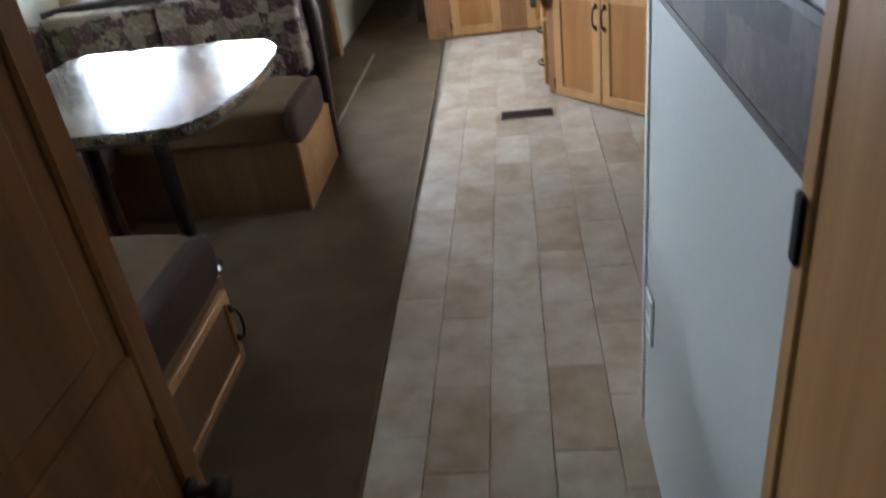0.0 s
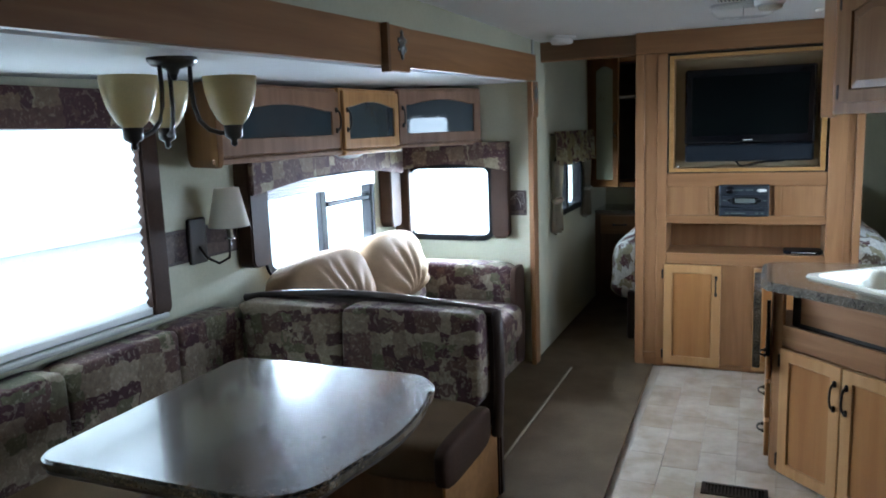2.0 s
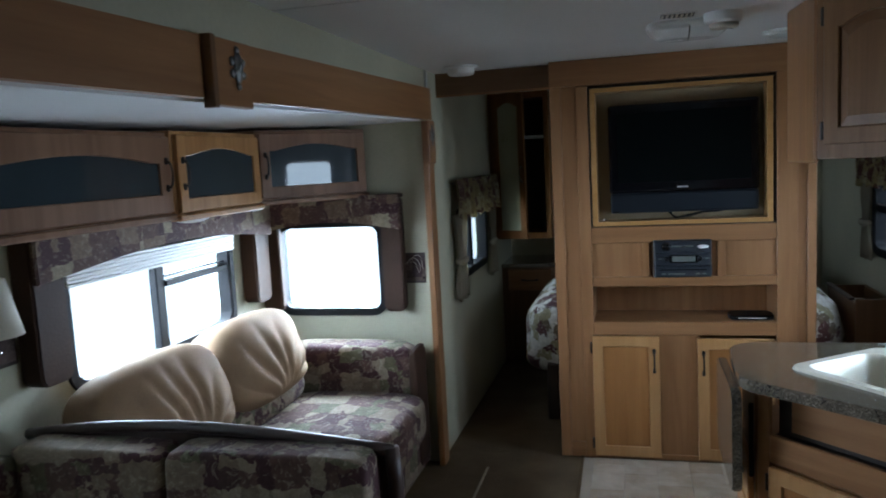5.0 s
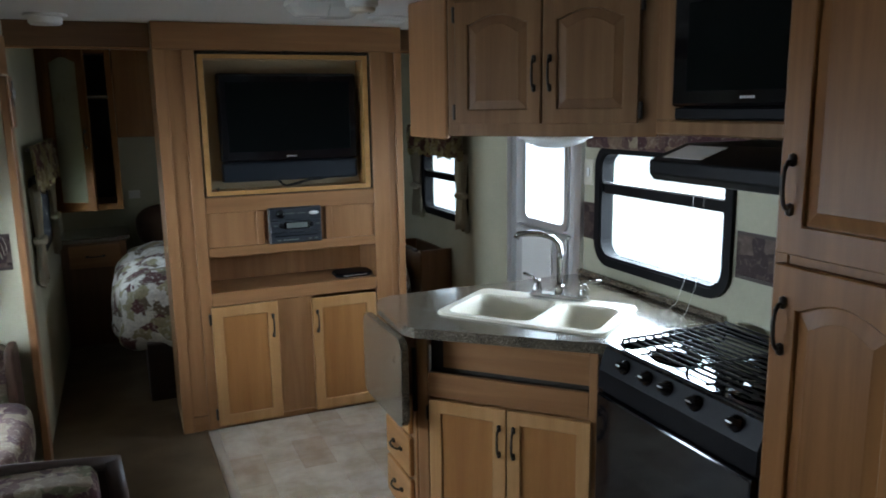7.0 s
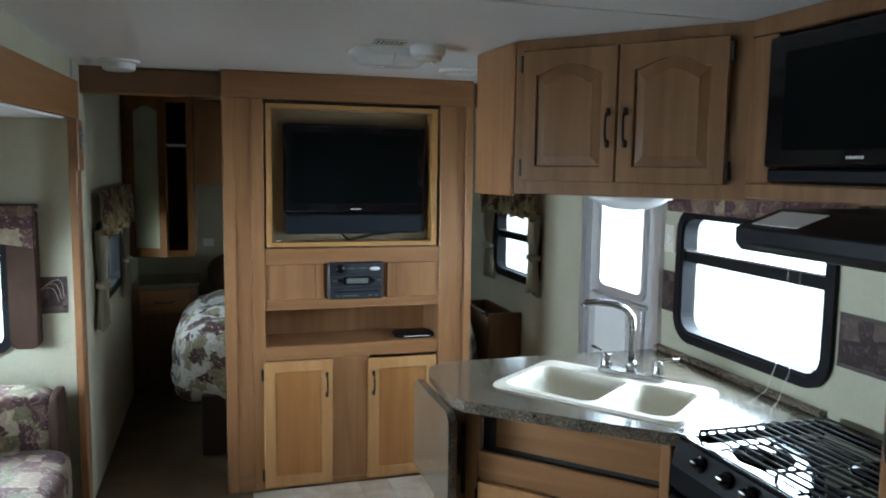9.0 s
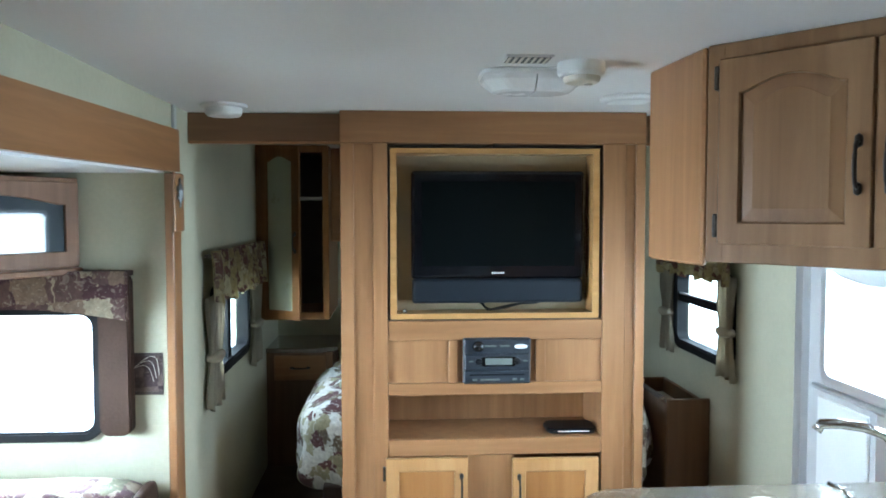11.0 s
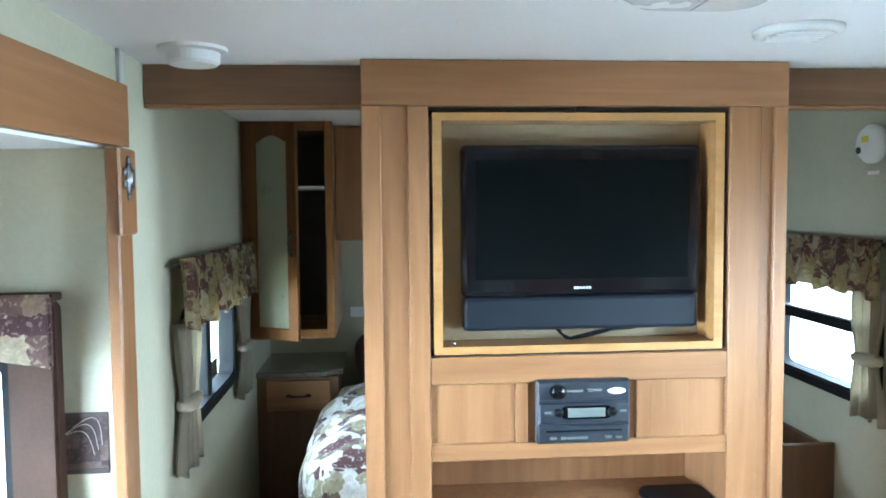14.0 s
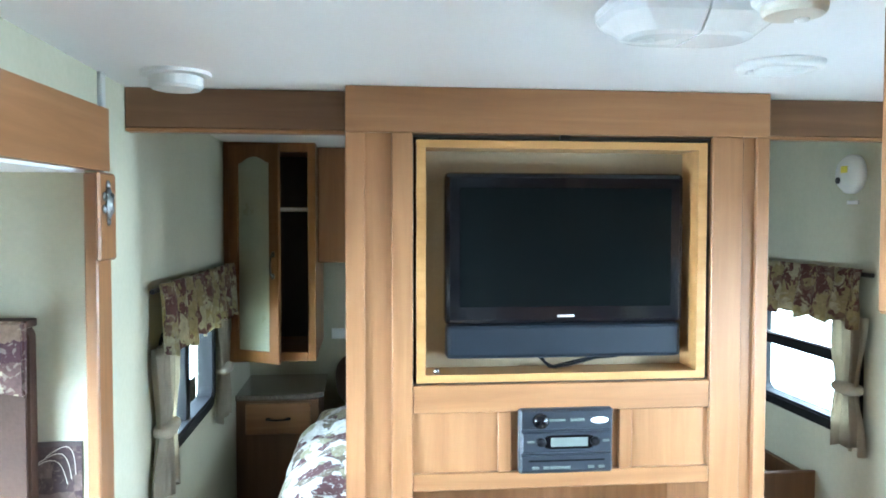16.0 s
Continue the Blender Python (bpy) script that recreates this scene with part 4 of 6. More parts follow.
# ---- dinette ----
def bench(name, m, w, d, label, door=False):
    """A storage bench: box w wide (x) and d deep (y), cushion on it; its front looks to -y."""
    ob = thing(name, m, label, "bench", "dinette seating")
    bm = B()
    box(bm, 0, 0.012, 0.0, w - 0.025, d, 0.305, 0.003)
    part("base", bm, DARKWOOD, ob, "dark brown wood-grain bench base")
    return ob


far = bench("dinette_bench", pose(-1.98, 2.915, 0), 1.20, 0.60, "dinette bench with a patchwork back and dark piping")
bm = B()
box(bm, 1.176, 0.0, 0.0, 1.189, 0.60, 0.300, 0.003)
part("end_panel", bm, MAPLE_H, far, "honey maple end panel")
bm = B()
cushion(bm, 0.0, -0.02, 0.300, 1.19, 0.44, 0.455, 9.0, 9)
seat = part("seat_cushion", bm, SUEDE, far, "brown microfibre seat cushion", smooth=True)
seat.data.materials[0] = SEATBROWN
bm = B()
cushion(bm, 1.150, -0.03, 0.285, 1.212, 0.45, 0.447, 5.0, 7)
part("cushion_band", bm, BROWNBOARD, far, "dark brown cushion side band", smooth=True)
bm = B()
cushion(bm, 0.03, 0.42, 0.42, 0.552, 0.556, 0.790, 14.0, 12, 0.006, 5, 3)
part("back_cushion", bm, FABRIC, far, smooth=True)
bm = B()
cushion(bm, 0.562, 0.42, 0.42, 1.170, 0.556, 0.800, 14.0, 12, 0.006, 5, 5)
part("back_cushion", bm, FABRIC, far, smooth=True)
bm = B()
n = 16
top = [(1.215 * k / n - 0.01, 0.775 + 0.045 * math.sin(math.pi * (k / n) ** 0.9)) for k in range(n + 1)]
outer = [(-0.01, 0.0)] + top + [(1.205, 0.0)]
prism(bm, [(x, z) for x, z in outer], -0.598, -0.556, 0.008, pose(0, 0, 0, 90, 0, 0), 2)
part("back_board", bm, DARKFRAME, far, "dark vinyl-covered back board")
bm = B()
tube(bm, [(x, 0.555, z + 0.004) for x, z in top], 0.018, 10)
tube(bm, [(1.198, 0.555, 0.79), (1.207, 0.552, 0.70), (1.210, 0.545, 0.55), (1.210, 0.53, 0.42), (1.208, 0.50, 0.285)], 0.022, 10)
part("piping", bm, DARKFRAME, far, "dark rolled edge piping", smooth=True)

near = bench("dinette_bench", pose(-1.98, 1.20, 0), 1.20, 0.745, "dinette bench with a brown seat and a storage door")
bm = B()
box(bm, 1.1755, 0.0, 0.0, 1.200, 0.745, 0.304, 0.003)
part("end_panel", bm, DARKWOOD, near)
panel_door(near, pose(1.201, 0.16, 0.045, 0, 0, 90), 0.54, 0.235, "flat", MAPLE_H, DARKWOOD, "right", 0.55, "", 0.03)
bm = B()
cushion(bm, 0.0, 0.18, 0.300, 1.19, 0.762, 0.455, 9.0, 9)
part("seat_cushion", bm, SEATBROWN, near, "brown microfibre seat cushion", smooth=True)
bm = B()
cushion(bm, 1.140, 0.17, 0.290, 1.206, 0.765, 0.450, 5.0, 7)
part("cushion_band", bm, BROWNBOARD, near, "dark brown cushion side band", smooth=True)
bm = B()
cushion(bm, 0.03, 0.05, 0.42, 1.165, 0.20, 0.79, 6.0, 9, 0.008, 5, 9)
part("back_cushion", bm, FABRIC, near, smooth=True)
bm = B()
prism(bm, [(-0.01, 0.0), (1.2, 0.0), (1.2, 0.77), (0.9, 0.81), (0.3, 0.81), (-0.01, 0.77)], -0.045, -0.003, 0.008, pose(0, 0, 0, 90, 0, 0), 2)
part("back_board", bm, DARKFRAME, near)

side = thing("dinette_side_bench", pose(-2.075, 1.955, 0), "side bench under the dinette window, patchwork back cushions", "bench", "dinette seating")
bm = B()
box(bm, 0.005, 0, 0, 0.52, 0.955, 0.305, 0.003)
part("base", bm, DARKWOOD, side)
bm = B()
cushion(bm, 0.10, -0.005, 0.300, 0.555, 0.94, 0.455, 9.0, 9)
part("seat_cushion", bm, SEATBROWN, side, smooth=True)
bm = B()
cushion(bm, 0.520, -0.004, 0.292, 0.575, 0.935, 0.448, 5.0, 7)
part("cushion_band", bm, BROWNBOARD, side, smooth=True)
for a, b in ((-0.60, -0.085), (-0.07, 0.455), (0.47, 0.985), (1.0, 1.385)):
    bm = B()
    cushion(bm, 0.010, a, 0.42, 0.160, b + 0.008, 0.772, 14.0, 12, 0.007, 5, a)
    part("back_cushion", bm, FABRIC, side, smooth=True)

tab = thing("dinette_table", pose(-1.10, 2.34, 0), "granite-look dinette table on two chrome pedestals", "table")
bm = B()
pts = []
for cx, cy, r, a0, a1 in ((0.25, 0.28, 0.15, 0, 90), (-0.32, 0.36, 0.07, 90, 180), (-0.30, -0.36, 0.07, 180, 270), (0.25, -0.27, 0.16, 270, 360)):
    pts += [(cx + r * math.cos(radians(a0 + (a1 - a0) * k / 8)), cy + r * math.sin(radians(a0 + (a1 - a0) * k / 8))) for k in range(9)]
pts += [(0.403 + 0.040 * math.sin(math.pi * k / 8), -0.27 + 0.55 * k / 8) for k in range(1, 8)]
prism(bm, pts, 0.722, 0.752, 0.007, None, 2)
part("tabletop", bm, TABLETOP, tab)
bm = B()
prism(bm, [(x * 0.985, y * 0.985) for x, y in pts], 0.712, 0.7215, 0.002)
part("edge_underside", bm, DARKFRAME, tab)
for x, y in ((-0.02, 0.14), (-0.22, 0.06)):
    bm = B()
    lathe(bm, [(0.028, 0.03), (0.028, 0.70), (0.055, 0.704), (0.055, 0.712)], (x, y, 0), 20)
    p = part("pedestal", bm, CHROME, tab, "chrome table pedestal", smooth=True)
    bm = B()
    lathe(bm, [(0.085, 0.0), (0.085, 0.008), (0.060, 0.022), (0.036, 0.05), (0.034, 0.085), (0.028, 0.09)], (x, y, 0), 24)
    part("pedestal_base", bm, CHROME, p, smooth=True)

# ---- sofa ----
sofa = thing("sofa", pose(-2.06, 3.56, 0), "jackknife sofa with tan pillow back and patchwork seat", "sofa")
bm = B()
box(bm, 0.10, 0.03, 0.03, 0.88, 1.66, 0.24, 0.012)
part("base", bm, FABRIC, sofa)
bm = B()
cushion(bm, 0.24, 0.04, 0.215, 0.945, 0.83, 0.455, 6.0, 10, 0.010, 4, 1)
part("seat_cushion", bm, FABRIC, sofa, smooth=True)
bm = B()
cushion(bm, 0.24, 0.80, 0.215, 0.945, 1.50, 0.455, 6.0, 10, 0.010, 4, 2)
part("seat_cushion", bm, FABRIC, sofa, smooth=True)
bm = B()
cushion(bm, 0.10, 1.44, 0.12, 0.875, 1.665, 0.675, 6.0, 9, 0.006, 4, 4)
part("arm", bm, FABRIC, sofa, smooth=True)
bm = B()
cushion(bm, 0.845, 1.45, 0.05, 0.885, 1.655, 0.655, 8.0, 6)
part("arm_front", bm, BROWNBOARD, sofa, smooth=True)
for a, b in ((0.04, 0.76), (0.74, 1.46)):
    bm = B()
    cushion(bm, 0.0, 0, 0, 0.20, b - a, 0.30, 5.0, 9, 0.006, 4, a, pose(0.16, a - 0.03, 0.40, 0, -16, 0))
    part("lower_back", bm, FABRIC, sofa, smooth=True)
    # pillow top, creased towards its seams
    t = B()
    cushion(t, -0.15, 0, -0.215, 0.15, b - a, 0.20, 3.3, 46)
    for v in t.verts:
        q = v.co
        dy, dz = q.y - (b - a) * 0.52, q.z + 0.25
        phi, far_off = math.atan2(dz, dy), math.hypot(dy, dz)
        fold = abs(math.sin(7.5 * phi + 2.5 * noise.noise(Vector((q.y * 3, q.z * 4, a)))))
        amp = 0.026 * math.exp(-((far_off - 0.20) / 0.14) ** 2)
        v.co += Vector((1, 0, 0.25)) * (amp * fold + 0.010 * noise.noise(q * 5 + Vector((a, 0, 0))))
    bm = B()
    _merge(bm, t, pose(0.212, a - 0.05, 0.715, 0, -20, 0))
    part("pillow_back", bm, SUEDE, sofa, "tan suede pillow back", smooth=True)
for y in (0.08, 1.60):
    bm = B()
    box(bm, 0.80, y - 0.02, 0.0, 0.84, y + 0.02, 0.05, 0.004)
    part("foot", bm, BLACKMATT, sofa)

# ---- overhead cabinets of the slide-out ----
def overhead(m, w, d, h, label, handle, fm, back=None, stile=0.052):
    """A wall cupboard with one arched glass door; its front looks to -y at y = 0, w wide."""
    ob = thing("overhead_cabinet", m, label, "cabinet", "slide-out overhead cabinets")
    bm = B()
    prism(bm, back or [(0.001, 0.0), (w - 0.001, 0.0), (w - 0.001, d), (0.001, d)], 0.0, h, 0.003)
    part("body", bm, fm, ob)
    panel_door(ob, pose(0.012, -0.001, 0.020), w - 0.024, h - 0.036, "glass", fm, FROST, handle, 0.5, "", stile)
    bm = B()
    box(bm, 0.0, -0.024, -0.012, w, 0.03, 0.012, 0.005)
    part("bottom_lip", bm, fm, ob)
    return ob


CX = -1.80
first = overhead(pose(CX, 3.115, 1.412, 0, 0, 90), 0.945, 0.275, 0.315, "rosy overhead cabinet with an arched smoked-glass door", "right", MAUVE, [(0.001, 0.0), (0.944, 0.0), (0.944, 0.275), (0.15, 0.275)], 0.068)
bm = B()
prism(bm, rounded(0.325, 0.345, 0.03, 5, -0.024, 0), -0.004, 0.018, 0.004, pose(0.0, 0.0, -0.024, 90, 0, 61), 2)
part("end_panel", bm, WALNUT, first, "rounded wooden end panel")
overhead(pose(CX + 0.012, 4.065, 1.406, 0, 0, 90), 0.655, 0.287, 0.330, "honey overhead cabinet with a short arched glass door", "left", MAPLE)
ca = math.degrees(math.atan2(5.245 - 4.735, -1.455 - CX))
cw = math.hypot(5.245 - 4.735, -1.455 - CX)
ci = pose(CX, 4.735, 0, 0, 0, ca).inverted()
corner = [tuple((ci @ Vector(p)).to_2d()) for p in ((CX, 4.735, 0), (-1.455, 5.246, 0), (SX + 0.002, 5.246, 0), (SX + 0.002, 4.735, 0))]
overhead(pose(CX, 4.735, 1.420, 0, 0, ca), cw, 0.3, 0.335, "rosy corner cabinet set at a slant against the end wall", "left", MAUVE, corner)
ul = thing("under_cabinet_light", pose(-1.88, 4.30, 1.404), "white under-cabinet dome light, switched off", "light")
bm = B()
lathe(bm, [(0.001, -0.034), (0.05, -0.028), (0.085, -0.010), (0.095, 0.0)], n=24)
part("lens", bm, DOMEGLASS, ul, smooth=True)
bm = B()
lathe(bm, [(0.10, -0.006), (0.10, 0.004)], n=24)
part("rim", bm, WHITEPLASTIC, ul)


# ---- window dressings ----
def cornice(m, w, h, drop_l, drop_r, label, arch=0.05, side=0.10, d=0.085, back=0.024):
    """A box valance: a fabric-covered front with an arched lower edge, and hanging side boards. Front looks to -y, at y = -d."""
    ob = thing("window_valance", m, label, "valance", "window valances")
    bm = B()
    n = 14
    low = [(w * k / n, -arch * (1 - math.sin(math.pi * k / n))) for k in range(n + 1)]
    prism(bm, low + [(w, h), (0, h)], d - 0.022, d, 0.006, pose(0, 0, 0, 90, 0, 0), 2)
    part("front_board", bm, VALFAB, ob, "patchwork-covered valance front")
    bm = B()
    box(bm, 0.0, -d + 0.022, h - 0.02, w, -0.002, h, 0.003)
    part("top_board", bm, BROWNBOARD, ob)
    for x, dr in ((0.0, drop_l), (w - side, drop_r)):
        bm = B()
        pts = rounded(side, dr + h - 0.01, 0.035, 5, x, -dr)
        prism(bm, pts, 0.004, d - back, 0.008, pose(0, 0, 0, 90, 0, 0), 2)
        part("side_board", bm, BROWNBOARD, ob, "brown rounded side board", smooth=False)
    return ob


cornice(pose(SX, 1.36, 1.56, 0, 0, 90), 1.68, 0.135, 0.75, 0.75, "brown valance over the dinette window", 0.012)
cornice(pose(SX, 3.55, 1.295, 0, 0, 90), 1.61, 0.125, 0.40, 0.40, "brown valance arched over the sofa window", 0.06, 0.15, 0.115)
cornice(pose(-2.065, ENDY, 1.285), 0.80, 0.135, 0.47, 0.47, "brown valance over the end window", 0.045, 0.115, 0.080, 0.023)

shade = thing("pleated_shade", pose(SX + 0.035, 1.45, 0.855, 0, 0, 90), "white pleated window shade pulled fully down", "shade")
bm = B()
rows, pitch = 36, 0.0200
vs = []
for k in range(rows + 1):
    d = 0.008 if k % 2 else -0.008
    vs.append((bm.verts.new((0.01, d, k * pitch)), bm.verts.new((1.48, d, k * pitch))))
for a, b in zip(vs, vs[1:]):
    bm.faces.new((a[0], a[1], b[1], b[0]))
part("cloth", bm, SHADEMAT, shade, "translucent pleated cloth")
bm = B()
box(bm, 0.0, -0.016, -0.028, 1.49, 0.016, 0.0, 0.004)
part("bottom_rail", bm, WHITEPLASTIC, shade)
bm = B()
box(bm, SX + 0.001, 1.40, 0.800, SX + 0.070, 3.01, 0.822, 0.006)
structure("window_1_sill", bm, BATHWALL, "grey-white ledge under the dinette window", "sill")
sh2 = thing("raised_shade", pose(SX + 0.035, 3.75, 1.195, 0, 0, 90), "white pleated shade gathered under the valance", "shade")
bm = B()
for k in range(6):
    box(bm, 0.0, -0.016 + 0.003 * (k % 2), 0.014 * k, 1.13, 0.016, 0.014 * k + 0.012, 0.003)
part("folds", bm, WHITEPLASTIC, sh2)

# ---- wall sconce and chandelier ----
sc = thing("wall_sconce", pose(SX, 3.27, 1.055), "bronze wall sconce with a cream cloth shade", "lamp")
bm = B()
box(bm, 0.001, -0.055, -0.085, 0.022, 0.055, 0.115, 0.010)
part("back_plate", bm, BRONZE, sc)
bm = B()
tube(bm, [(0.02, 0, -0.01), (0.05, 0.01, -0.06), (0.10, 0.025, -0.085), (0.145, 0.04, -0.06), (0.152, 0.045, -0.01), (0.152, 0.045, 0.03)], 0.006, 8)
part("arm", bm, BRONZE, sc, smooth=True)
bm = B()
lathe(bm, [(0.022, -0.005), (0.024, 0.0), (0.014, 0.008), (0.013, 0.075)], (0.152, 0.045, 0.025), 14)
part("candle_cup", bm, CHROME, sc, smooth=True)
bm = B()
lathe(bm, [(0.088, 0.0), (0.052, 0.165), (0.050, 0.165), (0.086, 0.0)], (0.152, 0.045, 0.075), 28)
part("shade", bm, SHADECLOTH, sc, "cream cone lampshade", smooth=True)

ch = thing("chandelier", pose(-1.31, 2.36, slide_top(2.36)), "bronze three-arm chandelier with amber glass bells", "lamp")
bm = B()
lathe(bm, [(0.066, 0.0), (0.066, -0.010), (0.055, -0.022), (0.020, -0.030), (0.012, -0.045)], n=24)
part("canopy", bm, BRONZE, ch, smooth=True)
bm = B()
lathe(bm, [(0.001, -0.062), (0.008, -0.058), (0.011, -0.046), (0.006, -0.038), (0.012, -0.028)], n=14)
part("finial", bm, BRONZE, ch, smooth=True)
for k in range(3):
    a = radians(24 + 120 * k)
    dx, dy = math.cos(a), math.sin(a)
    bm = B()
    tube(bm, [(dx * r, dy * r, z) for r, z in ((0.046, -0.012), (0.044, -0.08), (0.048, -0.13), (0.060, -0.17), (0.085, -0.196), (0.115, -0.206), (0.15, -0.204))], 0.0065, 8)
    arm = part("arm", bm, BRONZE, ch, smooth=True)
    bm = B()
    lathe(bm, [(0.001, -0.245), (0.010, -0.238), (0.008, -0.226), (0.024, -0.216), (0.026, -0.186), (0.018, -0.180)], (dx * 0.15, dy * 0.15, 0), 14)
    part("cup", bm, BRONZE, arm, smooth=True)
    bm = B()
    prof = [(0.022, -0.188), (0.040, -0.170), (0.058, -0.135), (0.068, -0.095), (0.072, -0.055), (0.070, -0.055), (0.064, -0.095), (0.054, -0.133), (0.036, -0.166), (0.020, -0.183)]
    lathe(bm, prof, (dx * 0.15, dy * 0.15, 0), 28)
    part("bell", bm, LAMPGLASS, arm, "amber alabaster glass bell", smooth=True)


# ---- kitchen ----
CTZ = 0.842
FA, FB = (0.248, 4.078), (0.715, 3.590)     # ends of the slanting sink front
ang = math.degrees(math.atan2(FB[1] - FA[1], FB[0] - FA[0]))
FLEN = math.hypot(FB[0] - FA[0], FB[1] - FA[1])
base = thing("sink_cabinet", pose(FA[0], FA[1], 0, 0, 0, ang), "corner sink cabinet of honey maple with two doors", "cabinet")
inv = pose(FA[0], FA[1], 0, 0, 0, ang).inverted()


def loc(x, y):
    p = inv @ Vector((x, y, 0))
    return p.x, p.y


bm = B()
prism(bm, [(0.0, 0.02), (FLEN, 0.02), loc(1.235, 3.565), loc(1.235, 4.40), loc(0.265, 4.40), loc(0.265, 4.10)], 0.0, 0.635, 0.002)
part("body", bm, FACE, base)
for x0, x1, z0, z1 in ((0, 0.045, 0.0, 0.80), (FLEN - 0.03, FLEN, 0.0, 0.80)):
    bm = B()
    box(bm, x0, 0, z0, x1, 0.02, z1, 0.003)
    part("stile", bm, FACE, base)
for x0, x1, z0, z1 in ((0.045, FLEN - 0.03, 0.0, 0.03), (0.045, FLEN - 0.03, 0.562, 0.655), (0.045, FLEN - 0.03, 0.785, 0.812)):
    bm = B()
    box(bm, x0, 0.0005, z0, x1, 0.0195, z1, 0.003)
    part("rail", bm, FACE_H, base)
bm = B()
box(bm, 0.085, 0.056, 0.660, FLEN - 0.01, 0.063, 0.8025, 0.001)
part("slot_board", bm, FACE_H, base, "board behind the open drawer slot")
# back and floor sheets coloured as the shade behind the slot board
bm = B()
box(bm, 0.03, 0.070, 0.637, FLEN - 0.01, 0.075, 0.8025, 0)
box(bm, 0.03, 0.021, 0.6355, FLEN - 0.01, 0.070, 0.640, 0)
part("shaded_slot", bm, RECESS_SHADE, base)
dwid = 0.300
panel_door(base, pose(0.055, 0.0, 0.012), dwid, 0.545, "flat", BIRCH, ORANGE, "right", 0.78, "left", 0.05)
panel_door(base, pose(0.059 + dwid, 0.0, 0.012), dwid, 0.545, "flat", BIRCH, ORANGE, "left", 0.78, "", 0.05)

drw = thing("drawer_unit", pose(0.243, 4.40, 0, 0, 0, -90), "narrow stack of honey maple drawers", "cabinet")
bm = B()
box(bm, 0.0, 0.001, 0.0, 0.31, 0.02, 0.81, 0.003)
part("face", bm, FACE, drw)
for z0, z1 in ((0.04, 0.20), (0.215, 0.375), (0.39, 0.55)):
    bm = B()
    box(bm, 0.02, -0.020, z0, 0.29, 0.0, z1, 0.004)
    d = part("drawer_front", bm, MAPLE_H, drw)
    bm = B()
    bow_handle(bm, 0.085, m=pose(0.155, -0.020, (z0 + z1) / 2, 0, 90, 0))
    part("handle", bm, BRONZE, d, smooth=True)

ctr = thing("kitchen_counter", pose(0, 0, 0), "brown granite-look laminate worktop with a rounded end", "worktop")
outline = [(1.237, 3.562), (1.237, 4.500), (0.36, 4.500)]
outline += [(0.33 + 0.13 * math.cos(radians(a)), 4.37 + 0.13 * math.sin(radians(a))) for a in (105, 125, 145, 165, 180)]
outline += [(0.190, 4.12), (0.193, 4.06), (0.216, 4.008), (0.700, 3.582), (0.722, 3.567), (0.748, 3.562)]
# worktop with a cut-out for the sink
S0, S1, S2, S3 = Vector((0.362, 4.150)), Vector((0.765, 3.620)), Vector((1.090, 3.875)), Vector((0.685, 4.410))
sc_c = (S0 + S1 + S2 + S3) / 4
sx = (S1 - S0).normalized()
SL, SW = (S1 - S0).length, 0.43
SANG = math.degrees(math.atan2(sx.y, sx.x))
SM = pose(sc_c.x, sc_c.y, CTZ, 0, 0, SANG)


def world_loop(w, h, r):
    return [(SM @ Vector((x, y, 0))).to_2d() for x, y in rounded(w, h, r, 4, -w / 2, -h / 2)]


bm = B()
hole = [tuple(p) for p in world_loop(SL - 0.03, SW - 0.03, 0.04)]
for z in (CTZ, CTZ - 0.038):
    ov = [bm.verts.new((x, y, z)) for x, y in outline]
    hv = [bm.verts.new((x, y, z)) for x, y in hole]
    edges = [bm.edges.new((a, b)) for loop in (ov, hv) for a, b in zip(loop, loop[1:] + loop[:1])]
    bmesh.ops.triangle_fill(bm, use_beauty=True, use_dissolve=False, edges=edges)
    if z == CTZ:
        keep = (ov, hv)
    else:
        for up, lo in zip(keep, (ov, hv)):
            for k in range(len(up)):
                bm.faces.new((up[k], up[(k + 1) % len(up)], lo[(k + 1) % len(up)], lo[k]))
part("top", bm, COUNTER, ctr)
bm = B()
box(bm, 1.218, 3.564, CTZ + 0.001, 1.238, 4.498, CTZ + 0.030, 0.006)
part("backsplash", bm, COUNTER, ctr)
leaf = thing("drop_leaf", pose(0.196, 4.015, 0.455), "folded drop leaf of brown granite-look laminate", "worktop")
bm = B()
prism(bm, rounded(0.46, 0.345, 0.05, 6), -0.030, 0.0, 0.004, pose(0, 0, 0, 90, 0, 90), 2)
part("panel", bm, COUNTER, leaf)
bm = B()
tube(bm, [(0.03, 0.03, 0.06), (0.03, 0.03, 0.30)], 0.008, 8)
part("bracket", bm, BLACKMATT, leaf)

sink = thing("kitchen_sink", SM, "bisque double-bowl kitchen sink", "sink")
bm = B()
o, hgt = (SL, SW), 0.010
big = (-SL / 2 + 0.035, 0.055, SL * 0.54, SW - 0.125)


def bowl(bm, x, y, w, h, depth):
    """A basin hung from its lip."""
    t = bmesh.new()
    loops = []
    for inset, z, r in ((0, hgt, 0.05), (0.006, hgt - 0.008, 0.05), (0.016, -depth * 0.7, 0.05), (0.035, -depth * 0.95, 0.05), (0.07, -depth, 0.04)):
        loops.append([t.verts.new((px, py, z)) for px, py in rounded(w - 2 * inset, h - 2 * inset, r, 5, x + inset, y + inset)])
    for a, b in zip(loops, loops[1:]):
        for k in range(len(a)):
            t.faces.new((a[k], a[(k + 1) % len(a)], b[(k + 1) % len(a)], b[k]))
    t.faces.new(loops[-1])
    _merge(bm, t)
    return [(v[0], v[1]) for v in rounded(w, h, 0.05, 5, x, y)]


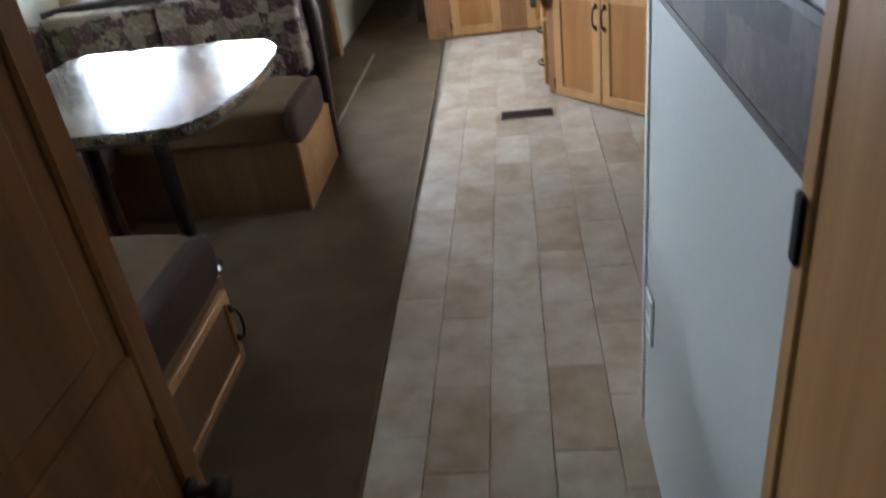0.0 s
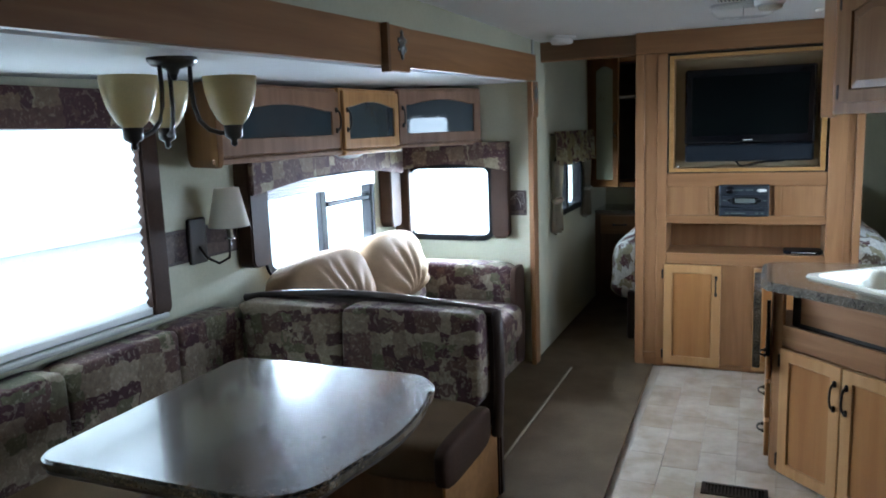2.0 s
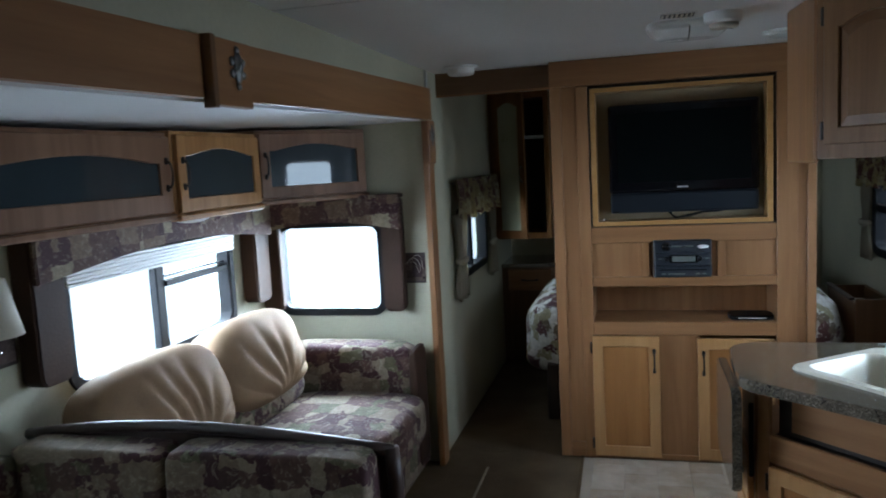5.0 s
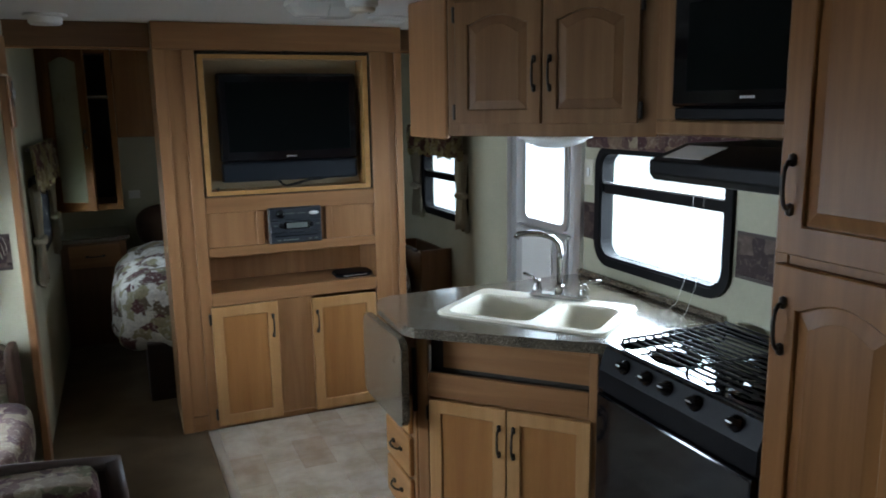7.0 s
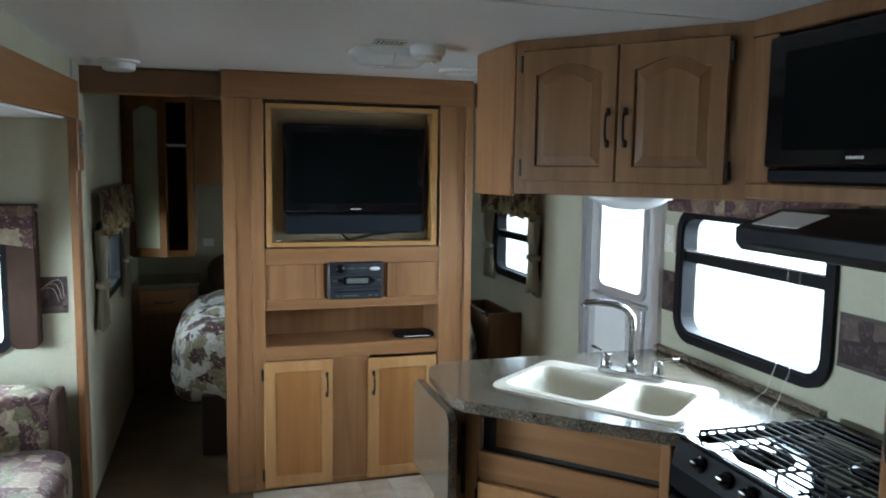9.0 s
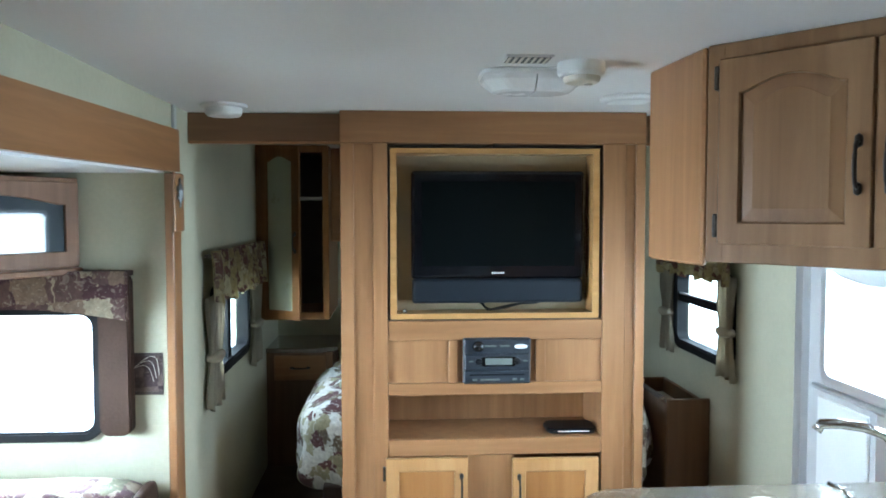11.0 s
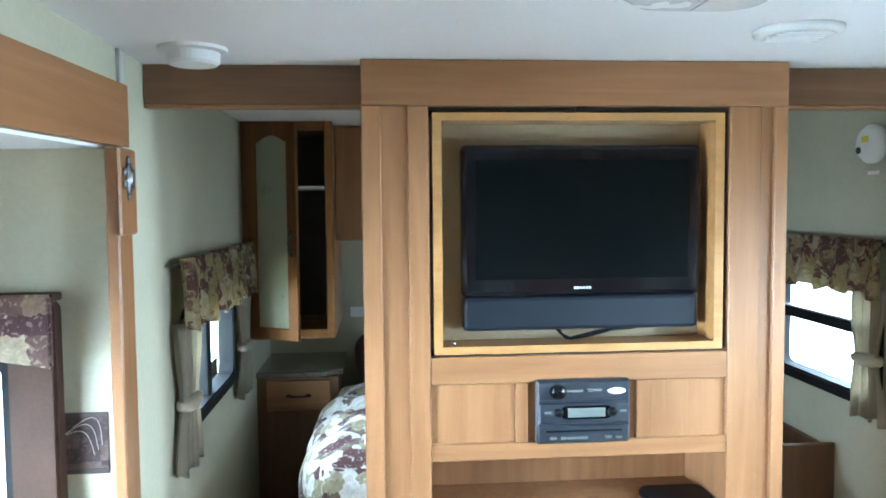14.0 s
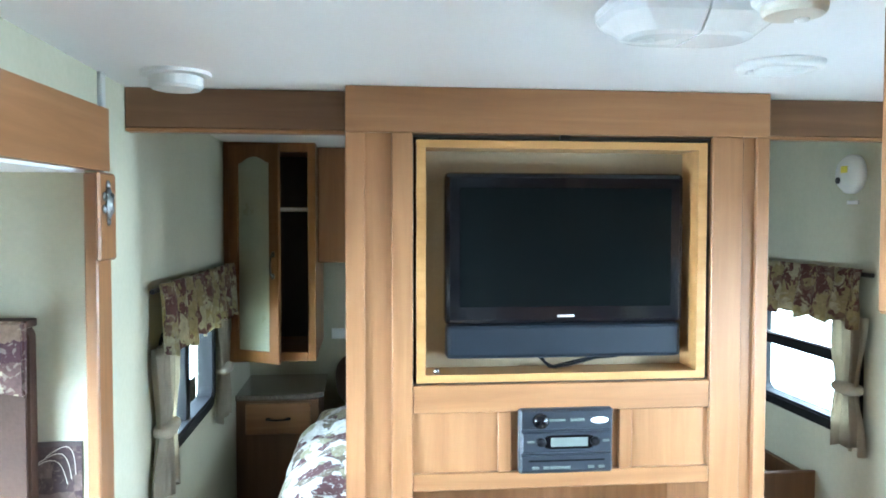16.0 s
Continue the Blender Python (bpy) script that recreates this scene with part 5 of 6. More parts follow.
yb = -SW / 2 + 0.028
bh = SW - 0.115
w1, w2 = SL * 0.52, SL * 0.34
rims = []
for x, w in ((-SL / 2 + 0.03, w1), (-SL / 2 + 0.03 + w1 + 0.025, w2)):
    bm = B()
    rims.append(bowl(bm, x, yb, w, bh, 0.15))
    bmesh.ops.reverse_faces(bm, faces=bm.faces)
    part("bowl", bm, SINKMAT, sink, smooth=True)
bm = B()
oo = rounded(SL + 0.012, SW + 0.012, 0.05, 6, -SL / 2 - 0.006, -SW / 2 - 0.006)
ii = rounded(SL, SW, 0.045, 6, -SL / 2, -SW / 2)
top_o = [bm.verts.new((x, y, hgt)) for x, y in ii]
low_o = [bm.verts.new((x, y, 0.0005)) for x, y in oo]
for k in range(len(ii)):
    bm.faces.new((top_o[k], top_o[(k + 1) % len(ii)], low_o[(k + 1) % len(ii)], low_o[k]))
edges = [bm.edges.get((top_o[k], top_o[(k + 1) % len(ii)])) for k in range(len(ii))]
for rim in rims:
    vs = [bm.verts.new((x, y, hgt)) for x, y in rim]
    edges += [bm.edges.new((a, b)) for a, b in zip(vs, vs[1:] + vs[:1])]
bmesh.ops.triangle_fill(bm, use_beauty=True, use_dissolve=False, edges=edges)
part("rim", bm, SINKMAT, sink)
for x in (-SL / 2 + 0.03 + w1 / 2, -SL / 2 + 0.055 + w1 + w2 / 2):
    bm = B()
    lathe(bm, [(0.001, -0.148), (0.022, -0.147), (0.032, -0.144), (0.034, -0.149)], (x, yb + bh / 2, 0), 18)
    part("drain", bm, CHROME, sink, smooth=True)

fa = thing("kitchen_faucet", SM @ pose(0.02, SW / 2 - 0.030, 0.010), "brushed nickel gooseneck faucet with two levers", "faucet")
bm = B()
prism(bm, rounded(0.26, 0.05, 0.024, 5, -0.13, -0.025), 0.0, 0.018, 0.005, None, 2)
part("deck_plate", bm, CHROME, fa)
bm = B()
lathe(bm, [(0.020, 0.016), (0.018, 0.05), (0.013, 0.06)], n=16)
tube(bm, [(0, 0, 0.05), (0, 0, 0.185), (-0.003, -0.006, 0.222), (-0.020, -0.026, 0.252), (-0.055, -0.058, 0.268), (-0.095, -0.092, 0.274), (-0.128, -0.118, 0.272), (-0.137, -0.125, 0.255)], 0.0125, 12)
part("spout", bm, CHROME, fa, smooth=True)
for s in (-1, 1):
    bm = B()
    lathe(bm, [(0.020, 0.017), (0.021, 0.03), (0.014, 0.048), (0.013, 0.060), (0.017, 0.068), (0.001, 0.074)], (s * 0.098, 0, 0), 16)
    tube(bm, [(s * 0.098, 0, 0.064), (s * 0.125, 0.012, 0.078), (s * 0.165, 0.02, 0.084)], 0.006, 8)
    part("lever", bm, CHROME, fa, smooth=True)

# range
rg = thing("gas_range", pose(0.660, 2.870, 0), "black gas range with a wire grate", "range")
RD, RW = 0.575, 0.685
bm = B()
box(bm, 0.045, 0.0, 0.0, RD, RW, 0.790, 0.006)
part("body", bm, BLACKMATT, rg)
bm = B()
box(bm, 0.018, 0.008, 0.10, 0.046, RW - 0.008, 0.690, 0.008)
part("oven_door", bm, BLACKGLOSS, rg)
bm = B()
prism(bm, [(0.028, 0.700), (0.10, 0.700), (0.10, 0.840), (0.056, 0.840), (0.028, 0.765)], -RW, 0.0, 0.004, pose(0, 0, 0, 90, 0, 0), 2)
cp = part("control_panel", bm, BLACKMATT, rg)
for y in (0.09, 0.24, 0.36, 0.45, 0.56):
    bm = B()
    lathe(bm, [(0.024, 0.0), (0.022, 0.009), (0.015, 0.013), (0.013, 0.027), (0.001, 0.029)], n=18, m=pose(0.0415, y, 0.806, 0, -70, 0))
    k = part("knob", bm, BLACKGLOSS, cp, smooth=True)
    bm = B()
    box(bm, -0.0015, -0.010, 0.0295, 0.0015, 0.010, 0.031, 0.0003, pose(0.0415, y, 0.806, 0, -70, 0))
    part("pointer", bm, ALU, k)
bm = B()
for x0, y0, x1, y1 in ((0.054, 0.003, 0.084, RW - 0.003), (RD - 0.03, 0.003, RD, RW - 0.003), (0.084, 0.003, RD - 0.03, 0.028), (0.084, RW - 0.028, RD - 0.03, RW - 0.003)):
    box(bm, x0, y0, 0.790, x1, y1, 0.848, 0.004)
part("cooktop_rim", bm, COOKTOP, rg, "glossy raised cooktop rim")
bm = B()
box(bm, 0.083, 0.027, 0.790, RD - 0.029, RW - 0.027, 0.832, 0)
part("cooktop", bm, COOKTOP, rg, "glossy black cooktop")
for x, y, r in ((0.20, 0.17, 0.05), (0.20, 0.51, 0.05), (0.42, 0.34, 0.045)):
    bm = B()
    lathe(bm, [(r + 0.030, 0.832), (r + 0.026, 0.839), (r, 0.840), (r, 0.850), (r * 0.7, 0.857), (0.001, 0.858)], (x, y, 0), 24)
    part("burner", bm, COOKTOP, rg, smooth=True)
for k in range(14):
    x = 0.098 + k * (RD - 0.145) / 13
    bm = B()
    tube(bm, [(x, 0.036, 0.868), (x, RW - 0.036, 0.868)], 0.0034, 6)
    part("grate_bar", bm, GRATE, rg, smooth=True)
for y in (0.036, RW / 2, RW - 0.036):
    bm = B()
    tube(bm, [(0.096, y, 0.832), (0.097, y, 0.856), (0.102, y, 0.863), (RD - 0.052, y, 0.863), (RD - 0.047, y, 0.856), (RD - 0.046, y, 0.832)], 0.005, 6)
    part("grate_rail", bm, GRATE, rg, smooth=True)

# hood, microwave and their cabinet
mc = thing("microwave_cabinet", pose(0.945, 2.752, 1.52), "maple wall cabinet framing the microwave", "cabinet")
bm = B()
box(bm, 0.012, 0.0, 0.0, 0.29, 0.868, 0.012, 0.002)
box(bm, 0.012, 0.0, 0.49, 0.29, 0.868, 0.505, 0.002)
box(bm, 0.27, 0.0, 0.012, 0.29, 0.868, 0.49, 0)
part("body", bm, UPPER, mc)
bm = B()
box(bm, -0.008, 0.0, -0.002, 0.014, 0.868, 0.045, 0.006)
box(bm, -0.008, 0.0, 0.455, 0.014, 0.868, 0.508, 0.004)
box(bm, -0.008, 0.760, 0.045, 0.014, 0.868, 0.455, 0.004)
part("face_frame", bm, UPPER, mc)
mw = thing("microwave", pose(0.945, 2.78, 1.568), "glossy black built-in microwave oven", "microwave")
bm = B()
box(bm, 0.0, 0.0, 0.0, 0.26, 0.722, 0.402, 0.006)
part("body", bm, BLACKMATT, mw)
bm = B()
box(bm, -0.040, 0.14, 0.04, -0.001, 0.728, 0.390, 0.010)
d = part("door", bm, BLACKGLOSS, mw)
bm = B()
box(bm, -0.0425, 0.20, 0.085, -0.0395, 0.66, 0.345, 0.004)
part("window", bm, SCREENMAT, d)
bm = B()
box(bm, -0.038, 0.004, 0.04, -0.001, 0.136, 0.390, 0.006)
part("control_panel", bm, BLACKGLOSS, mw)
bm = B()
box(bm, -0.032, 0.004, 0.002, -0.001, 0.722, 0.037, 0.005)
part("lower_grille", bm, BLACKMATT, mw)
bm = B()
for k in range(5):
    box(bm, -0.0425, 0.43 - 0.011 * k, 0.062, -0.040, 0.4375 - 0.011 * k, 0.0695, 0.0005)
part("maker_mark", bm, ALU, mw)
hd = thing("range_hood", pose(0.775, 2.752, 1.390), "flat black range hood with a paper label", "range hood")
bm = B()
prism(bm, [(0.0, 0.022), (0.0, 0.062), (0.14, 0.108), (0.460, 0.108), (0.460, 0.0), (0.02, 0.0)], -0.69, 0.0, 0.004, pose(0, 0, 0, 90, 0, 0))
part("canopy", bm, BLACKMATT, hd)
bm = B()
box(bm, 0.0, 0.0, 0.0, 0.10, 0.16, 0.002, 0.0005, pose(0.022, 0.49, 0.0705, 0, -18.2, 0))
part("paper_label", bm, WHITEPLASTIC, hd)

# slanting wall cabinet over the sink
UA, UB = (0.447, 4.205), (0.947, 3.620)
uang = math.degrees(math.atan2(UB[1] - UA[1], UB[0] - UA[0]))
ulen = math.hypot(UB[0] - UA[0], UB[1] - UA[1])
uc = thing("wall_cabinet", pose(UA[0], UA[1], 1.51, 0, 0, uang), "corner wall cabinet with two arched raised-panel doors", "cabinet")
uinv = pose(UA[0], UA[1], 0, 0, 0, uang).inverted()


def uloc(x, y):
    p = uinv @ Vector((x, y, 0))
    return p.x, p.y


UH = CEILZ - 1.51 - 0.001
bm = B()
prism(bm, [(0.0, 0.018), (ulen, 0.018), uloc(1.236, 3.622), uloc(1.236, 4.545), uloc(0.425, 4.545)], 0.001, UH - 0.001, 0.002)
part("body", bm, FACE, uc)
# front in the darkened maple: its dimness is put into the colour
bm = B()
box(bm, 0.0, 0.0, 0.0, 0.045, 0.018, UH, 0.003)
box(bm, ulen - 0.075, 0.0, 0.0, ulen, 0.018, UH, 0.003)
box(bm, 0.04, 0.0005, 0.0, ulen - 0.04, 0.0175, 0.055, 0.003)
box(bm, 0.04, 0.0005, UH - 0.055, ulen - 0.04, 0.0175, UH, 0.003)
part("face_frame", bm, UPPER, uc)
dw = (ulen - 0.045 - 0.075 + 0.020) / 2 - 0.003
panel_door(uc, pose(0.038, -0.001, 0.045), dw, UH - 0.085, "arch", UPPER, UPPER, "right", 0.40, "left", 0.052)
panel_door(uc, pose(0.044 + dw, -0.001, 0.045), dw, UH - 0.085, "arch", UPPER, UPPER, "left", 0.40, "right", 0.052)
bm = B()
pl = uinv @ Vector((UA[0] - 0.003, UA[1] + 0.015, 0))
box(bm, 0, 0, -0.012, 0.016, 0.325, UH, 0.006, pose(pl.x, pl.y, 0, 0, 0, -uang + 4))
part("side_panel", bm, FACE, uc)
dl = thing("dome_light", pose(0.80, 4.02, 1.508), "white dome light under the wall cabinet, switched off", "light")
bm = B()
lathe(bm, [(0.001, -0.048), (0.06, -0.042), (0.105, -0.026), (0.128, -0.008), (0.13, 0.0)], n=32)
part("lens", bm, DOMEGLASS, dl, smooth=True)
bm = B()
lathe(bm, [(0.136, -0.010), (0.140, 0.0)], n=32)
part("rim", bm, WHITEPLASTIC, dl)

# pantry
pt = thing("pantry_cabinet", pose(0.555, 2.742, 0, 0, 0, -90), "tall maple pantry with two arched doors", "cabinet")
bm = B()
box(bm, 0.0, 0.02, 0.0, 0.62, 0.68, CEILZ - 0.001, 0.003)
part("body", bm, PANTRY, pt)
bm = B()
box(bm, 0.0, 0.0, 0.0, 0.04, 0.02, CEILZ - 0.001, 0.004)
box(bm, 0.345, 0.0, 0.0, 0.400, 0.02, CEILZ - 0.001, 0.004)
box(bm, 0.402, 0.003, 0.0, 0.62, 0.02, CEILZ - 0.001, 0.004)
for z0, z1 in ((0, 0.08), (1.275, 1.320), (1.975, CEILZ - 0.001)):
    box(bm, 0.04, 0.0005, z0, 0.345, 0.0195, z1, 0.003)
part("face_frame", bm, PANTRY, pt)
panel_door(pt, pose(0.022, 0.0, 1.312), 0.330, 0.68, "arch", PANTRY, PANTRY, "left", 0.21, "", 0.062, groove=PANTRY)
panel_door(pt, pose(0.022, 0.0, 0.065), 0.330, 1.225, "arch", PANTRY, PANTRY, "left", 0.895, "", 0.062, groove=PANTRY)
bm = B()
box(bm, 0.56, 1.602, 0.0, RX - 0.001, 2.118, CEILZ - 0.001, 0.003)
solid("tall_cupboard", bm, PANTRY, "plain tall maple cupboard side", "cabinet")

# entry door
dr = group_structure("door_1", "pale entry door with a tall glazed panel", "door")
dr.matrix_world = pose(RX, DW[1], 0.03, 0, 0, -90)
w, h = DW[1] - DW[0], DW[3] - DW[2]
bm = B()
ring(bm, rounded(w + 0.05, h + 0.03, 0.06, 5, -0.025, -0.005), rounded(w - 0.05, h - 0.05, 0.06, 5, 0.025, 0.025), -0.022, 0.04)
part("door_frame", bm, ALU, dr, "pale aluminium door frame")
bm = B()
gx0, gx1, gz0, gz1 = 0.145, 0.525, 1.010, 1.60
holed(bm, "y", 0.008, 0.038, 0.02, w - 0.02, 0.02, h - 0.02, [(gx0, gx1, gz0, gz1)])
slab = part("door_leaf", bm, DOORSKIN, dr)
bm = B()
ring(bm, rounded(gx1 - gx0 + 0.05, gz1 - gz0 + 0.05, 0.05, 5, gx0 - 0.025, gz0 - 0.025), rounded(gx1 - gx0 - 0.01, gz1 - gz0 - 0.01, 0.04, 5, gx0 + 0.005, gz0 + 0.005), -0.006, 0.036)
part("pane_frame", bm, ALU, slab)
bm = B()
box(bm, gx0, 0.018, gz0, gx1, 0.022, gz1, 0)
part("pane", bm, GLASS, dr).visible_shadow = False
bm = B()
box(bm, 0.10, -0.002, 0.30, 0.40, 0.009, 0.93, 0.006)
part("lower_panel", bm, WHITEPLASTIC, slab)
bm = B()
box(bm, 0.45, -0.012, 0.45, 0.55, 0.009, 0.96, 0.010)
part("latch_guard", bm, ALU, slab)
bm = B()
box(bm, 0.075, -0.016, 0.955, w - 0.09, 0.009, 0.975, 0.006)
part("screen_rail", bm, ALU, slab)

# kitchen wall details
sw = thing("switch_plate", pose(RX, 4.437, 1.32), "ivory light switch plate on the wall", "switch")
bm = B()
box(bm, -0.007, -0.035, -0.058, 0.001, 0.035, 0.058, 0.003)
part("plate", bm, IVORY, sw)
bm = B()
box(bm, -0.012, -0.010, -0.020, -0.006, 0.010, 0.020, 0.003)
part("rocker", bm, WHITEPLASTIC, sw)
cornk = thing("window_valance", pose(RX, 4.40, 1.435, 0, 0, -90), "short brown fabric valance over the kitchen window", "valance", "window valances")
bm = B()
box(bm, 0.0, -0.05, 0.0, 0.95, -0.002, 0.075, 0.006)
part("front_board", bm, VALFAB, cornk)
cd = thing("blind_cord", pose(RX - 0.03, 3.72, CTZ), "white blind cord trailing onto the worktop", "cord")
bm = B()
tube(bm, [(0.0, 0.0, 0.55), (-0.006, 0.01, 0.35), (-0.012, 0.02, 0.14), (-0.035, 0.035, 0.04), (-0.075, 0.05, 0.004), (-0.105, 0.035, 0.004), (-0.10, 0.0, 0.004), (-0.07, -0.005, 0.004), (-0.06, 0.025, 0.004)], 0.0010, 6)
part("cord", bm, WHITECORD, cd, smooth=True)
bm = B()
tube(bm, [(0.0, -0.05, 0.55), (-0.006, -0.045, 0.30), (-0.015, -0.04, 0.12), (-0.045, -0.03, 0.02), (-0.075, -0.04, 0.004), (-0.10, -0.07, 0.004)], 0.0010, 6)
part("cord", bm, WHITECORD, cd, smooth=True)
vent = thing("floor_register", pose(-0.015, 3.748, 0.0), "brown metal floor heating register", "vent")
bm = B()
ring(bm, [(0, 0), (0.256, 0), (0.256, 0.102), (0, 0.102)], [(0.016, 0.016), (0.240, 0.016), (0.240, 0.086), (0.016, 0.086)], -0.006, 0.0, pose(0, 0, 0, -90, 0, 0))
part("frame", bm, BRONZE, vent)
for k in range(16):
    bm = B()
    box(bm, 0.020 + k * 0.0138, 0.016, 0.001, 0.026 + k * 0.0138, 0.086, 0.005, 0.001)
    part("slat", bm, BRONZE, vent)
bm = B()
box(bm, 0.014, 0.014, 0.0006, 0.242, 0.088, 0.001, 0)
part("backing", bm, BLACKMATT, vent)


# ---- passage at the start ----
def leaf_door(m, w, h, label, name, frame_mat, panel_mat, s=0.10, knob=0.60, rail=(0.84, 0.98)):
    """A framed wooden door leaf, its face to -y, hung at x = 0."""
    ob = group_structure(name, label, "door")
    ob.matrix_world = m
    bm = B()
    for x0, x1, z0, z1 in ((0, s, 0, h), (w - s, w, 0, h), (s, w - s, 0, 0.16), (s, w - s, *rail), (s, w - s, h - 0.12, h)):
        box(bm, x0, -0.018, z0, x1, 0.018, z1, 0.005)
    fr = part("door_frame", bm, frame_mat, ob)
    for z0, z1 in ((0.15, rail[0] + 0.01), (rail[1] - 0.01, h - 0.11)):
        bm = B()
        box(bm, s - 0.005, -0.009, z0, w - s + 0.005, 0.009, z1, 0)
        box(bm, s + 0.045, -0.015, z0 + 0.055, w - s - 0.045, 0.015, z1 - 0.055, 0.008)
        part("panel", bm, panel_mat, fr)
    bm = B()
    for s_ in (-1, 1):
        lathe(bm, [(0.022, 0.0), (0.022, 0.006), (0.010, 0.012), (0.010, 0.03), (0.024, 0.042), (0.022, 0.058), (0.001, 0.064)], n=16, m=pose(w - 0.05, s_ * 0.018, knob, 90 * (1 if s_ < 0 else -1), 0, 0))
    part("door_handle", bm, BRONZE, fr, smooth=True)
    return ob


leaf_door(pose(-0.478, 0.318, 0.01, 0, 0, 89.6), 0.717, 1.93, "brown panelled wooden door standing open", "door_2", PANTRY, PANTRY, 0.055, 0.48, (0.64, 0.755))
leaf_door(pose(0.352, 0.795, 0.01, 0, 0, -90), 0.70, 1.93, "tan panelled bathroom door, closed", "door_3", MAPLE, MAPLE, 0.22)
bm = B()
box(bm, 0.330, 0.775, 0.0, 0.344, 0.806, 1.99, 0.003)
structure("trim_bath_casing", bm, MAPLE, "tan door casing", "trim")
bm = B()
box(bm, 0.325, 0.785, 0.965, 0.331, 0.803, 1.035, 0.002)
solid("door_latch", bm, BLACKMATT, "black door latch keeper on the casing", "latch")
ot = thing("wall_outlet", pose(0.340, 1.55, 0.36), "white wall outlet near the floor", "outlet")
bm = B()
box(bm, -0.007, -0.035, -0.058, 0.001, 0.035, 0.058, 0.003)
part("plate", bm, WHITEPLASTIC, ot)
for z in (-0.022, 0.022):
    bm = B()
    box(bm, -0.009, -0.015, z - 0.012, -0.006, 0.015, z + 0.012, 0.003)
    part("socket", bm, IVORY, ot)
th = thing("wall_thermostat", pose(0.340, 1.445, 1.425), "beige wall thermostat box", "thermostat")
bm = B()
box(bm, -0.030, -0.065, -0.050, 0.001, 0.065, 0.055, 0.008)
part("case", bm, IVORY, th)
bm = B()
box(bm, -0.033, -0.02, -0.045, -0.029, 0.02, -0.035, 0.002)
part("slider", bm, REDMARK, th)

# ---- bedroom ----
bed = thing("bed", pose(0.09, 5.92, 0), "made bed under a quilted leaf-print comforter", "bed")
bm = B()
box(bm, -0.74, 0.02, 0.0, 0.78, 1.80, 0.34, 0.01)
part("base", bm, DARKFRAME, bed)
bm = B()
cushion(bm, -0.76, 0.0, 0.34, 0.80, 1.80, 0.62, 9.0, 8)
part("mattress", bm, IVORY, bed, smooth=True)
t = B()
cushion(t, -0.89, -0.055, 0.21, 0.93, 1.50, 0.735, 4.5, 30)
for v in t.verts:
    q = v.co
    v.co.z += 0.020 * math.sin(q.x * 22) * math.sin(q.y * 20) + 0.03 * noise.noise(q * 4)
    v.co.x += 0.030 * noise.noise(Vector((q.y * 6, q.z * 5, 2))) + 0.045 * math.sin(q.y * 24 + 2 * q.z) * max(0.0, 0.66 - q.z) / 0.4
bm = B()
_merge(bm, t)
part("comforter", bm, BEDFAB, bed, "quilted leaf-print comforter", smooth=True)
for x in (-0.38, 0.38):
    bm = B()
    cushion(bm, x - 0.34, 1.42, 0.60, x + 0.34, 1.80, 0.95, 2.6, 9, 0.02, 5, x)
    part("pillow", bm, BROWNBOARD, bed, "dark brown pillow", smooth=True)

wd = thing("wardrobe", pose(LX, 6.96, 0.985), "tall maple wardrobe cupboard with one door ajar", "cabinet")
bm = B()
box(bm, 0.002, 0.018, 0.0, 0.018, 0.70, 1.05, 0.002)
box(bm, 0.412, 0.018, 0.0, 0.428, 0.70, 1.05, 0.002)
box(bm, 0.018, 0.018, 0.0, 0.412, 0.70, 0.016, 0)
box(bm, 0.018, 0.018, 1.034, 0.412, 0.70, 1.05, 0)
part("body", bm, FACE, wd)
bm = B()
box(bm, 0.018, 0.69, 0.016, 0.412, 0.70, 1.034, 0)
part("back", bm, CLOSET, wd)
# darker maple than the body carries the dimness far back in the bedroom
bm = B()
for x0, x1, z0, z1 in ((0.0, 0.04, 0, 1.05), (0.392, 0.43, 0, 1.05), (0.04, 0.392, 0, 0.045), (0.04, 0.392, 1.0, 1.05)):
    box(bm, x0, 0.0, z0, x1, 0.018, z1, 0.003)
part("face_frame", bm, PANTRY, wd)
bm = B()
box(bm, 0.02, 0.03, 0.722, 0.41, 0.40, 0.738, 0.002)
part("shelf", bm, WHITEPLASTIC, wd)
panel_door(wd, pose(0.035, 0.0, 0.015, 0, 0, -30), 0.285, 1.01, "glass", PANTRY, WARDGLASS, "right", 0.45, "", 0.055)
bm = B()
box(bm, -0.698, 7.12, 1.45, -0.20, HEADY, CEILZ - 0.005, 0.004)
solid("head_cupboard", bm, FACE, "maple cupboard over the bed head", "cabinet")
ns = thing("nightstand", pose(LX + 0.003, 7.22, 0), "maple nightstand with a dark laminate top", "nightstand")
# body in the dark wood, painting the shade below the drawer
bm = B()
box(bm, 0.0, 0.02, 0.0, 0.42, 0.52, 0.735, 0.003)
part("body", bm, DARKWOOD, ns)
bm = B()
prism(bm, [(0, 0), (0.36, 0.0), (0.445, 0.06), (0.445, 0.525), (0, 0.525)], 0.736, 0.766, 0.004)
part("top", bm, COUNTER, ns)
bm = B()
box(bm, 0.05, 0.0, 0.56, 0.38, 0.02, 0.72, 0.004)
d = part("drawer_front", bm, FACE_H, ns)
bm = B()
bow_handle(bm, 0.10, m=pose(0.215, 0.0, 0.64, 0, 90, 0))
part("handle", bm, BRONZE, d, smooth=True)
pl = thing("wall_socket", pose(-0.62, HEADY, 1.0), "white socket plate under the wardrobe", "outlet")
bm = B()
box(bm, -0.04, -0.008, -0.03, 0.04, 0.001, 0.03, 0.003)
part("plate", bm, WHITEPLASTIC, pl)
